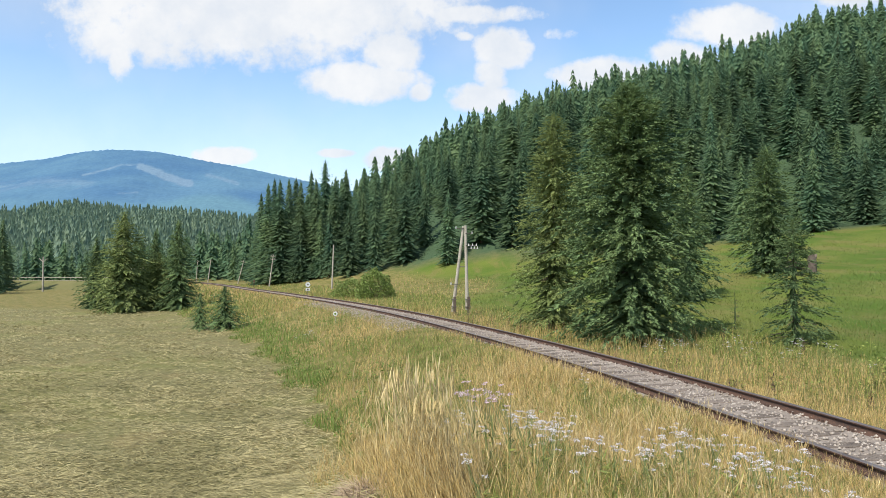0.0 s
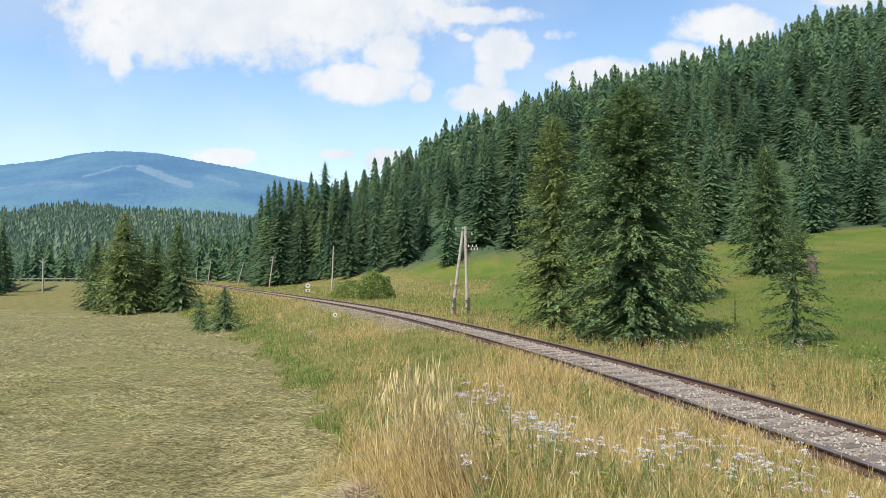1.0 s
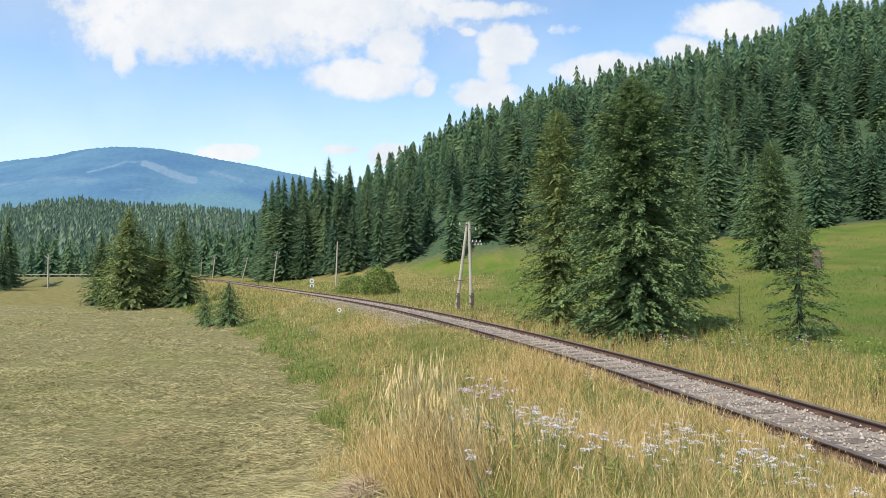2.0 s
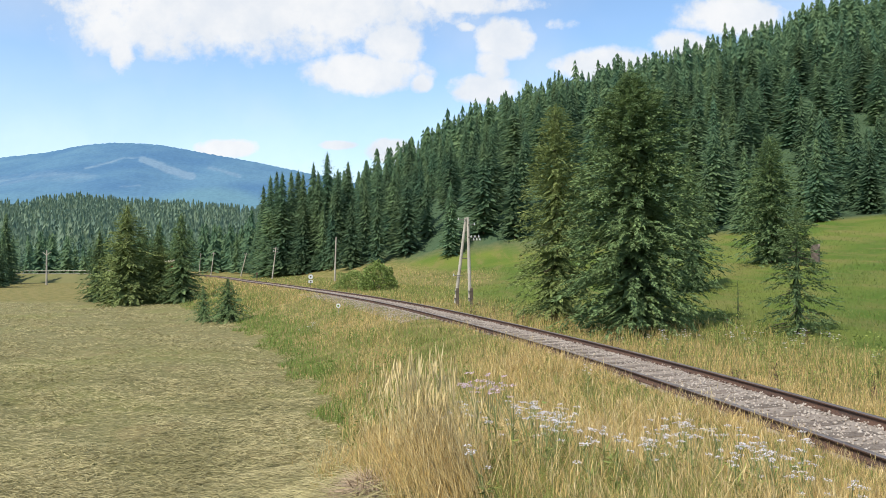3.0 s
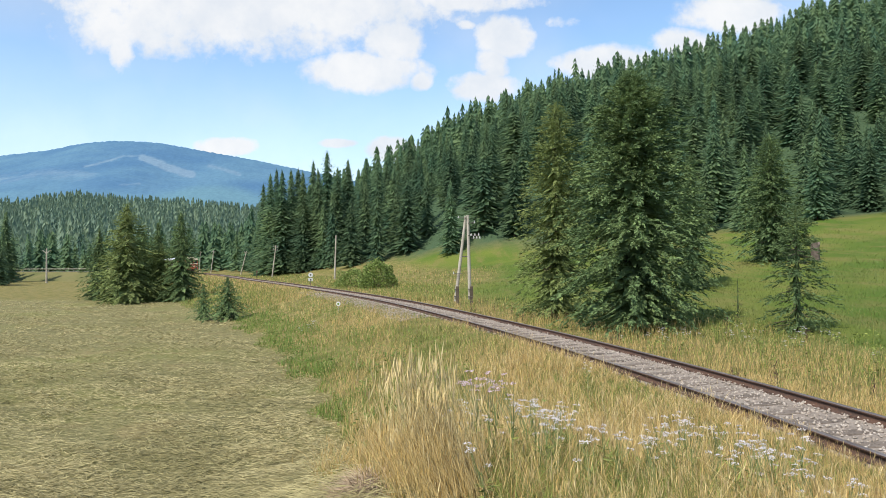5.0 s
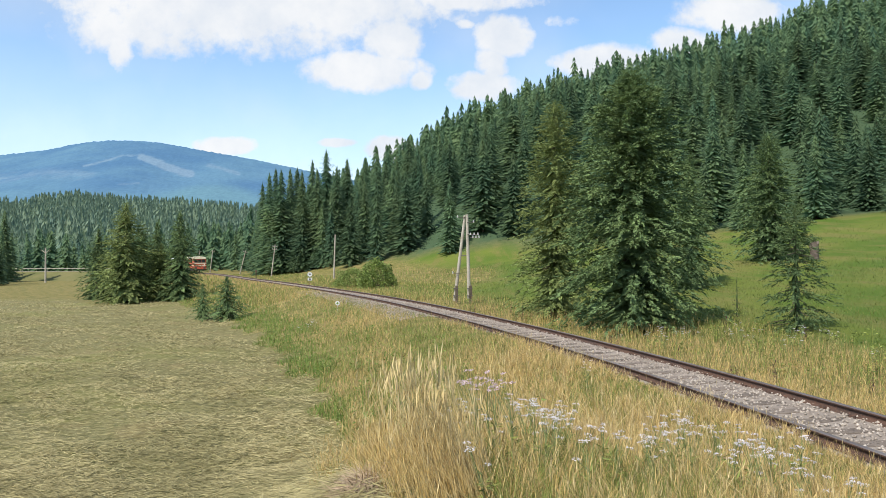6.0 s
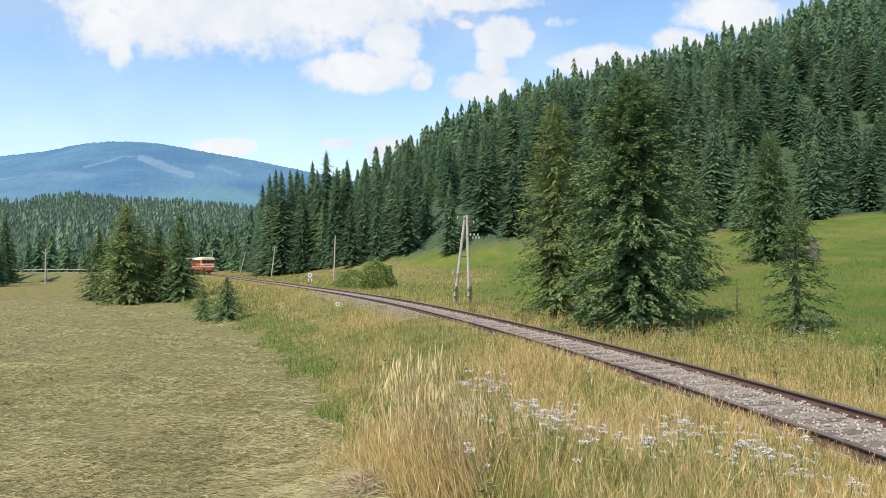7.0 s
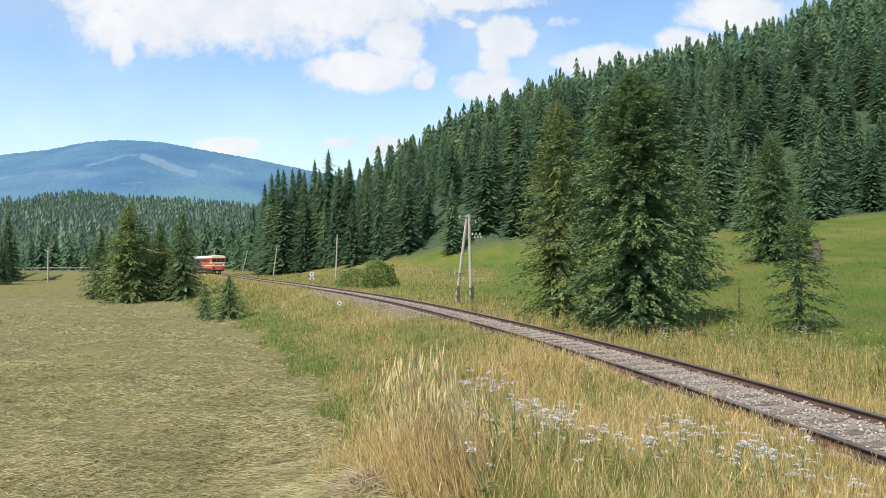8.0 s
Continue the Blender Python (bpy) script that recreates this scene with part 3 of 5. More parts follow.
def build_single_trees():
    # the dense pair right beside the line
    spruce(7.85, 29.0, "big dense dark green spruce beside the railway", 1, 10.9, 3.1, 30, 12, 18, 10, point=0.50, boughs=14, twig=0.15)
    spruce(5.65, 35.5, "tall yellowish green spruce beside a bigger spruce", 2, 11.2, 2.55, 30, 10, 12, 8, NEEDLES_YELLOW, point=0.68, boughs=10, twig=0.17)
    spruce(15.9, 45.0, "slim dark green spruce behind a bigger spruce", 12, 9.0, 2.2, 26, 9, 8, 7, boughs=10)
    # on the meadow
    spruce(13.1, 26.0, "young sparse spruce with a thin top on the meadow", 3, 4.9, 1.3, 16, 7, 12, 9, thin=0.1, boughs=40, point=0.62, reach=0.42, core=0.25)
    spruce(25.7, 55.0, "dark dense spruce standing alone on the sloping meadow", 4, 10.2, 2.9, 26, 10, 9, 8, foot=0.03, point=0.7)
    spruce(13.2, 31.5, "tiny bare spruce sapling in meadow grass", 5, 1.9, 0.42, 8, 4, 5, 5, thin=0.3, boughs=10, core=0.2)
    # group at the end of the hay field
    for x, y, h, r, seed, lab in ((-33.05, 72, 10.6, 3.8, 6, "broad spruce at the end of the hay field"), (-27.8, 73, 9.6, 2.6, 7, "slim dark spruce at the end of the hay field"),
                                  (-30.4, 74, 6.2, 2.7, 8, "low spruce leaning into its taller neighbours"), (-38.9, 78, 8.2, 2.1, 9, "dark spruce beside a broader spruce"),
                                  (-34.8, 84, 9.2, 2.0, 13, "slim spruce behind broader spruces"), (-36.6, 84, 8.0, 2.4, 14, "shorter spruce behind broader spruces")):
        spruce(x, y, lab, seed, h, r, 22, 10, 9, 7, mat=NEEDLES_YELLOW if seed in (6, 8) else None, point=0.85, core=0.92, group="spruces at the end of the field")
    # two small ones at the foot of the bank
    spruce(-15.05, 48.0, "small young spruce at the foot of the bank", 10, 3.2, 1.8, 11, 8, 9, 7, point=1.0, boughs=25, core=0.7)
    spruce(-17.15, 49.2, "smaller young spruce beside another at the bank", 11, 2.7, 1.1, 10, 7, 9, 7, point=1.0, boughs=20, core=0.7)


build_single_trees()


def scatter(rng, count, x0, x1, y0, y1, gap, accept):
    """Random places no nearer to one another than gap, in the order from near to far."""
    cells, out = {}, []
    for x, y in zip(rng.uniform(x0, x1, count), rng.uniform(y0, y1, count)):
        c = (int(x // gap), int(y // gap))
        if any((x - px) ** 2 + (y - py) ** 2 < gap * gap for i in (-1, 0, 1) for j in (-1, 0, 1) for px, py in cells.get((c[0] + i, c[1] + j), ())):
            continue
        cells.setdefault(c, []).append((x, y))
        out.append((x, y))
    p = np.array(out)
    p = p[accept(p[:, 0], p[:, 1])]
    return p[np.argsort(np.hypot(p[:, 0], p[:, 1]))]


def build_woods():
    rng = np.random.default_rng(21)

    def on_hill(x, y):
        s = beside(x, y)
        return (s > forest_edge(y)) & (np.abs(x) < 0.80 * y + 12) & (s < 420) & (y > 30) & (y < 385)

    def sparser(p):
        keep = (np.hypot(p[:, 0], p[:, 1]) < 240) | (rng.uniform(size=len(p)) < 0.62)
        return p[keep]

    hill = sparser(scatter(rng, 60000, -420, 420, 30, 520, 4.5, on_hill))

    def in_valley(x, y):
        s = beside(x, y)
        return (s < -16) & (y > np.where(x < -0.63 * y, 118, np.where(x < -0.45 * y, 182, 160))) & (x > -0.8 * y - 20) & (y < 520)

    valley = sparser(scatter(rng, 40000, -420, 0, 125, 520, 5.4, in_valley))
    places = np.concatenate([hill, valley])
    places = places[np.argsort(np.hypot(places[:, 0], places[:, 1]))]
    # three builds of forest tree, each unit high
    models = []
    for seed, r in ((31, 0.20), (32, 0.24), (33, 0.18), (34, 0.22), (35, 0.16), (36, 0.26)):
        v, f = tier_crown(seed, r, 18, 8, 5, 0.03, 0.8, 0.15, 0.30, core=25, around=11)
        models.append((trunk_mesh(0.95, 0.010, 6), mesh_of("crown", v, f, WOODS)))
    # a stand of taller, darker trees where the woods reach the line
    stand = [(u * (y + 11), y + 11) for u, y in ((-0.262, 138), (-0.252, 131), (-0.235, 128), (-0.222, 134), (-0.205, 126), (-0.19, 132), (-0.183, 125), (-0.17, 130), (-0.155, 127), (-0.243, 142), (-0.212, 140), (-0.14, 133))]
    near = np.concatenate([stand, places[:285]])
    fine = []
    for seed, r in ((37, 0.17), (38, 0.20), (39, 0.185)):
        v, f = tier_crown(seed, r, 30, 9, 6, 0.03, 0.8, 0.13, 0.26, core=40, around=13)
        fine.append((trunk_mesh(0.95, 0.010, 6), mesh_of("crown", v, f, WOODS)))
    for i, (x, y) in enumerate(near):
        trunk, crown = fine[i % 3] if i < len(stand) else models[rng.integers(6)]
        u = x / y
        h = rng.uniform(19, 24) if i < len(stand) else rng.uniform(9, 16) if u > -0.29 else rng.uniform(8, 18)
        t = thing("forest_spruce", pose(x, y, ground_z(x, y) - 0.1, 0, 0, rng.uniform(0, 360)), "tall dark green spruce at the edge of the woods", "tree", "spruces of the woods")
        t.scale = (h * rng.uniform(1.0, 1.4),) * 2 + (h,)
        part("trunk", trunk, None, t)
        part("crown", crown, None, t)
    small = [tier_crown(seed, r, 9, 5, 2, 0.04, 0.8, 0.18, 0.30, core=13, around=7) for seed, r in ((41, 0.22), (42, 0.26), (43, 0.19), (44, 0.235), (45, 0.28), (46, 0.21), (47, 0.24))]
    far = places[285:6300]
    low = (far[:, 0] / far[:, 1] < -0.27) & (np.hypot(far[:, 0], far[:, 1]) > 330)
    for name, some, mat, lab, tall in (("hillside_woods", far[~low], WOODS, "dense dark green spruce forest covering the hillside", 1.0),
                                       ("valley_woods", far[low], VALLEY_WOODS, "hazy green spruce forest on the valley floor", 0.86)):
        vs, fs, base = [], [], 0
        for (x, y), z in zip(some, land(some[:, 0], some[:, 1])):
            v, f = small[rng.integers(7)]
            h, a = tall * rng.uniform(8.5, 16) * (0.75 if rng.uniform() < 0.2 else 1.2 if rng.uniform() < 0.12 else 1.0), rng.uniform(0, 6.283)
            w = h * rng.uniform(1.1, 1.6)
            c, s = math.cos(a) * w, math.sin(a) * w
            vs.append(np.stack([v[:, 0] * c - v[:, 1] * s + x, v[:, 0] * s + v[:, 1] * c + y, v[:, 2] * h + z], 1))
            fs.append(f + base)
            base += len(v)
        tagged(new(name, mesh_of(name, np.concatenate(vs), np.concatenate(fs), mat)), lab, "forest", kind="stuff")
    # woods on the far hill, their green paled to stand for haze
    def on_far_hill(x, y):
        return (np.abs(x / y + 0.42) < 0.32) & (np.hypot(x, y) > 480)

    p = scatter(rng, 40000, -1000, 60, 420, 1150, 8.5, on_far_hill)[:5600]
    vs, fs, base = [], [], 0
    tiny = [tier_crown(seed, 0.19, 4, 3, 1, 0.08, 0.85, 0.25, 0.5, core=5, around=6) for seed in (51, 52, 53)]
    for (x, y), z in zip(p, land(p[:, 0], p[:, 1])):
        v, f = tiny[rng.integers(3)]
        h = rng.uniform(13, 21)
        vs.append(v * [h * 1.3, h * 1.3, h] + [x, y, z])
        fs.append(f + base)
        base += len(v)
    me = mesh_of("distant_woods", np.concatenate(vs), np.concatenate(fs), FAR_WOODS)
    tagged(new("distant_woods", me), "pale green woods on a far hill, haze painted into the colour", "forest", kind="stuff")


build_woods()


def leafy_bush(x, y, h, r, seed, label):
    rng = np.random.default_rng(seed)
    t = thing("bush", pose(x, y, ground_z(x, y) - 0.05), label, "bush", "bushes by the line")
    n = 5200
    d = rng.normal(size=(n, 3))
    d /= np.linalg.norm(d, axis=1, keepdims=True)
    d[:, 2] = np.abs(d[:, 2])
    lump = 1 + 0.16 * np.sin(d[:, 0] * 6 + seed) * np.sin(d[:, 1] * 5 + 1) + 0.1 * np.sin(d[:, 2] * 9 + d[:, 0] * 7)
    rad = lump * rng.uniform(0.55, 1.0, n) ** 0.5
    p = d * rad[:, None] * [r, r, h]
    way = d + rng.normal(size=(n, 3)) * 0.6
    ln = rng.uniform(0.08, 0.18, n) * h / 2
    v, f = sprays(rng, p, way, ln, ln * 0.35, 0.2, 1.5)
    part("crown", mesh_of("crown", v, f, BROADLEAF), None, t)
    bm = bmesh.new()
    for _ in range(9):
        a = rng.uniform(0, 6.283)
        rod(bm, (0, 0, -0.1), (0.6 * r * math.cos(a), 0.6 * r * math.sin(a), h * 0.7), 0.04, 0.012, 5)
    part("branches", bm, BARK, t)


leafy_bush(-7.1, 74, 2.9, 2.0, 61, "rounded bright green leafy bush beside the line")
leafy_bush(-10.0, 77, 2.2, 2.4, 62, "low spreading yellow-green bush beside the line")


# ---------------------------------------------------------------- railway
def track_frame(s):
    x, y, k = track_at(s)
    return pose(x, y, 0, 0, 0, math.degrees(math.atan2(-k, 1.0)))  # local y runs along the line, away


S0, S1 = float(np.interp(-14, TRACK_Y, TRACK_S)), float(np.interp(230, TRACK_Y, TRACK_S))


def build_rails():
    # half section of a flat-bottomed rail: across, up
    half = [(0.0625, -0.140), (0.0625, -0.130), (0.012, -0.112), (0.009, -0.045), (0.033, -0.034), (0.035, -0.010), (0.027, 0.0)]
    outline = half + [(-a, b) for a, b in reversed(half)]
    for off, lab in ((-0.75, "rusty brown steel rail half hidden in dry grass"), (0.75, "worn steel rail with a polished head")):
        v, f, fm = [], [], []
        ss = np.concatenate([np.arange(S0, S0 + 70, 1.0), np.arange(S0 + 70, S1, 2.5)])
        for s in ss:
            m = track_frame(s)
            v += [tuple(m @ Vector((off + a, 0, b))) for a, b in outline]
        k = len(outline)
        for i in range(len(ss) - 1):
            for j in range(k):
                f.append((i * k + j, i * k + (j + 1) % k, (i + 1) * k + (j + 1) % k, (i + 1) * k + j))
                fm.append(1 if j in (5, 6, 7) else 0)
        me = mesh_of("rail", v, f, [RUST, STEEL])
        me.polygons.foreach_set("material_index", np.array(fm, np.int32))
        tagged(new("rail", me), lab, "rail", "rails of the line")


def build_sleepers():
    bm = bmesh.new()
    box(bm, -1.25, 1.25, -0.12, 0.12, -0.30, -0.142, 0.015)
    body = bpy.data.meshes.new("sleeper")
    bm.to_mesh(body)
    bm.free()
    body.materials.append(SLEEPER)
    bm = bmesh.new()
    box(bm, -0.17, 0.17, -0.08, 0.08, -0.152, -0.137, 0.003)
    plate = bpy.data.meshes.new("tie_plate")
    bm.to_mesh(plate)
    bm.free()
    plate.materials.append(RUST)
    bm = bmesh.new()
    for sx in (-0.095, 0.095):
        for sy in (-0.045, 0.045):
            rod(bm, (sx, sy, -0.14), (sx, sy, -0.095), 0.02, 0.017, 6)
    bolts = bpy.data.meshes.new("screw_spikes")
    bm.to_mesh(bolts)
    bm.free()
    bolts.materials.append(RUST)
    rng = np.random.default_rng(71)
    s = S0
    while s < S0 + 170:
        m = track_frame(s) @ pose(rng.uniform(-0.03, 0.03), 0, 0, 0, 0, rng.uniform(-1.5, 1.5))
        ob = tagged(new("sleeper", body), "weathered grey-brown wooden railway sleeper in ballast", "sleeper", "sleepers under the rails")
        ob.matrix_world = m
        if s < S0 + 62:
            for off in (-0.75, 0.75):
                p = part("tie_plate", plate, None, ob)
                p.location.x = off
                tagged(part("spike_set", bolts, None, p), kind="stuff")
        s += 0.64


def build_ballast():
    rng = np.random.default_rng(72)
    # bed
    v, f = [], []
    ss = np.arange(S0, S1, 1.0)
    prof = [(-1.0, -0.4), (-0.92, -0.2), (-0.82, -0.15), (-0.6, -0.14), (0, -0.165), (0.6, -0.135), (0.9, -0.14), (1.5, -0.22), (2.6, -0.80)]
    for s in ss:
        m = track_frame(s)
        v += [tuple(m @ Vector((a, 0, b))) for a, b in prof]
    k = len(prof)
    for i in range(len(ss) - 1):
        for j in range(k - 1):
            f.append((i * k + j, i * k + j + 1, (i + 1) * k + j + 1, (i + 1) * k + j))
    bed = mesh_of("ballast_bed", v, f, BED, True)
    tagged(new("ballast_bed", bed), "raised bed of grey-brown crushed stone", "ballast", kind="structure")
    # loose stones, thicker near the camera
    n = 24000
    s = S0 + 12 + 95 * rng.uniform(0, 1, n) ** 1.7
    off = np.where(rng.uniform(size=n) < 0.8, rng.uniform(-0.80, 0.85, n), rng.uniform(0.7, 1.8, n))
    z = np.interp(off, [p[0] for p in prof], [p[1] for p in prof])
    yy = np.interp(s, TRACK_S, TRACK_Y)
    xx, kk = np.interp(yy, TRACK_Y, TRACK_X), np.interp(yy, TRACK_Y, TRACK_SLOPE)
    q = np.sqrt(1 + kk * kk)
    c = np.stack([xx + off / q, yy - off * kk / q, z + rng.uniform(-0.015, 0.02, n)], 1)
    # on the far curve the shoulder lies bare and stones spill down it
    m = 5000
    by = rng.uniform(29, 56, m)
    bo = -0.8 - 1.7 * rng.uniform(0, 1, m) ** 1.3
    bk = np.interp(by, TRACK_Y, TRACK_SLOPE)
    bx = np.interp(by, TRACK_Y, TRACK_X) + bo * np.sqrt(1 + bk * bk)
    c = np.concatenate([c, np.stack([bx, by, land(bx, by) + rng.uniform(0, 0.03, m)], 1)])
    n += m
    octa = np.array([(1, 0, 0), (0, 1, 0), (-1, 0, 0), (0, -1, 0), (0, 0, 1), (0, 0, -1)], float)
    tri = np.array([(0, 1, 4), (1, 2, 4), (2, 3, 4), (3, 0, 4), (1, 0, 5), (2, 1, 5), (3, 2, 5), (0, 3, 5)])
    size = rng.uniform(0.016, 0.038, n)
    vv = octa[None] * rng.uniform(0.6, 1.25, (n, 6, 1)) + rng.normal(size=(n, 6, 3)) * 0.18
    a = rng.uniform(0, 6.283, n)
    ca, sa = np.cos(a)[:, None], np.sin(a)[:, None]
    vv = np.stack([vv[..., 0] * ca - vv[..., 1] * sa, vv[..., 0] * sa + vv[..., 1] * ca, vv[..., 2] * 0.8], -1)
    vv = vv * size[:, None, None] + c[:, None, :]
    ff = tri[None] + (np.arange(n) * 6)[:, None, None]
    me = mesh_of("ballast_stones", vv.reshape(-1, 3), ff.reshape(-1, 3), STONE)
    tagged(new("ballast_stones", me), "loose grey and brown crushed ballast stones", "ballast", kind="stuff")


build_rails()
build_sleepers()
build_ballast()


# ---------------------------------------------------------------- poles and signs by the line
def crossarm(parent, z, half, count, turn=0.0):
    bm = bmesh.new()
    arm = part("crossarm", box(bm, -half, half, -0.045, 0.045, z - 0.05, z + 0.05, 0.008), POLE_WOOD, parent)
    arm.rotation_euler.z = radians(turn)
    for i in range(count):
        x = -half + 0.12 + (2 * half - 0.24) * i / max(1, count - 1)
        bm = bmesh.new()
        rod(bm, (x, 0, z + 0.05), (x, 0, z + 0.14), 0.012, 0.012, 6)
        rod(bm, (x, 0, z + 0.13), (x, 0, z + 0.19), 0.05, 0.045, 10)
        rod(bm, (x, 0, z + 0.19), (x, 0, z + 0.26), 0.035, 0.025, 10)
        part("insulator", bm, PORCELAIN, arm, "white porcelain insulator")
    return arm


def telegraph_pole(x, y, h, lean_x, label, arms=1, turn=25.0, lean_y=0.0, stout=1.0):
    t = thing("telegraph_pole", pose(x, y, ground_z(x, y), lean_y, lean_x, 0), label, "pole", "telegraph poles")
    bm = bmesh.new()
    rod(bm, (0, 0, -0.3), (0, 0, h), 0.135 * stout, 0.09 * stout, 10)
    part("shaft", bm, POLE_WOOD, t)
    bm = bmesh.new()
    rod(bm, (0, 0, h), (0, 0, h + 0.09), 0.095, 0.02, 10)
    part("cap", bm, DARK_IRON, t)
    for i in range(arms):
        crossarm(t, h - 0.35 - 0.55 * i, 0.5, 3, turn)
    return t


def build_a_pole():
    """The double pole: two shafts that meet at the top, each tied to a stub."""
    x, y = 1.65, 48.0
    z = ground_z(x, y)
    t = thing("double_telegraph_pole", pose(x, y, z), "tall wooden double pole tied to weathered stubs", "pole", "telegraph poles")
    bm = bmesh.new()
    part("shaft", rod(bm, (0.02, 0.0, 0.35), (-0.1, 0, 6.15), 0.125, 0.095, 10), POLE_WOOD, t)
    bm = bmesh.new()
    part("strut", rod(bm, (-0.98, 0.1, 0.2), (-0.24, 0, 6.1), 0.12, 0.09, 10), POLE_WOOD, t)
    for sx in (0.12, -0.84):
        bm = bmesh.new()
        box(bm, sx - 0.10, sx + 0.10, -0.24, -0.10, -0.4, 1.25, 0.03)
        part("stub", bm, BARK, t, "dark weathered stub post")
        bm = bmesh.new()
        for zz in (0.55, 1.05):
            box(bm, sx - 0.24, sx + 0.13, -0.26, 0.16, zz - 0.02, zz + 0.02, 0.004)
        part("wire_binding", bm, DARK_IRON, t)
    bm = bmesh.new()
    rod(bm, (-0.6, 0.05, 3.3), (0.03, 0.0, 3.3), 0.03, 0.03, 8)
    part("spreader", bm, DARK_IRON, t)
    for zz, a, b in ((5.6, -0.1, 0.35), (4.75, -0.08, 0.65), (4.55, 0.1, 0.72), (5.95, -0.75, -0.2), (2.1, -1.1, -0.5)):
        bm = bmesh.new()
        arm = part("bracket", rod(bm, (a, -0.12, zz), (b, -0.12, zz), 0.025, 0.025, 6), DARK_IRON, t)
        ends = (b,) if b - a < 0.6 else (a + 0.2, (a + b) / 2 + 0.1, b)
        for e in ((a,) if a < -0.5 else ends):
            bm = bmesh.new()
            rod(bm, (e, -0.12, zz - 0.02), (e, -0.12, zz + 0.06), 0.055, 0.05, 10)
            rod(bm, (e, -0.12, zz + 0.06), (e, -0.12, zz + 0.15), 0.04, 0.02, 10)
            part("insulator", bm, PORCELAIN, arm, "white porcelain insulator")


build_a_pole()
telegraph_pole(-16.6, 104, 6.6, 2.0, "single pale wooden telegraph pole", 0)
telegraph_pole(-33.2, 133, 6.2, 7.0, "leaning wooden telegraph pole with a short crossarm", 2)
telegraph_pole(-46.6, 158, 5.6, 14.0, "strongly leaning wooden telegraph pole", 1)
telegraph_pole(-63.5, 188, 6.2, 7.0, "distant wooden telegraph pole before dark spruces", 1)
telegraph_pole(-73.0, 206, 6.2, 3.0, "distant upright wooden telegraph pole", 1)
field_pole = telegraph_pole(-84.5, 147, 7.3, 0.0, "pale pole with a forked top at the field's end", 0, stout=1.5)
for side in (-1, 1):
    bm = bmesh.new()
    part("fork_arm", rod(bm, (0, 0, 6.2), (side * 0.85, 0, 6.95), 0.08, 0.07, 8), POLE_WOOD, field_pole)


def build_signs():
    x, y = -16.5, 85.0
    t = thing("railway_sign", pose(x, y, ground_z(x, y), 0, 0, 15), "round white railway sign above a square plate", "sign")
    bm = bmesh.new()
    part("post", rod(bm, (0, 0.05, -0.3), (0, 0.05, 1.75), 0.035, 0.035, 10), DARK_IRON, t)
    bm = bmesh.new()
    rod(bm, (0, 0.01, 1.42), (0, -0.02, 1.42), 0.29, 0.29, 28)
    disc = part("disc", bm, WHITE, t)
    bm = bmesh.new()
    rod(bm, (0, -0.022, 1.42), (0, -0.03, 1.42), 0.10, 0.10, 20)
    part("disc_mark", bm, DARK_IRON, disc, "dark round mark")
    bm = bmesh.new()
    plate = part("plate", box(bm, -0.27, 0.27, -0.02, 0.01, 0.66, 1.0, 0.01), WHITE, t)
    bm = bmesh.new()
    part("plate_mark", box(bm, -0.1, 0.1, -0.028, -0.021, 0.72, 0.92), DARK_IRON, plate, "dark square mark")
    x, y = -26.6, 98.0
    t = thing("marker_post", pose(x, y, ground_z(x, y)), "thin rusty marker post beside the line", "post")
    bm = bmesh.new()
    part("shaft", rod(bm, (0, 0, -0.6), (0, 0, 1.3), 0.06, 0.06, 8), RUST, t)
    bm = bmesh.new()
    part("cap", box(bm, -0.1, 0.1, -0.03, 0.03, 1.2, 1.5, 0.01), RUST, t)
    x, y = -5.9, 38.2
    t = thing("field_marker", pose(x, y, ground_z(x, y)), "small round white marker on a short stake", "sign")
    bm = bmesh.new()
    part("stake", rod(bm, (0, 0.03, -0.2), (0, 0.03, 0.62), 0.02, 0.02, 8), POLE_WOOD, t)
    bm = bmesh.new()
    rod(bm, (0, 0.01, 0.52), (0, -0.015, 0.52), 0.12, 0.12, 20)
    disc = part("disc", bm, WHITE, t)
    bm = bmesh.new()
    part("disc_mark", rod(bm, (0, -0.016, 0.52), (0, -0.022, 0.52), 0.06, 0.06, 14), LUSH, disc)


build_signs()


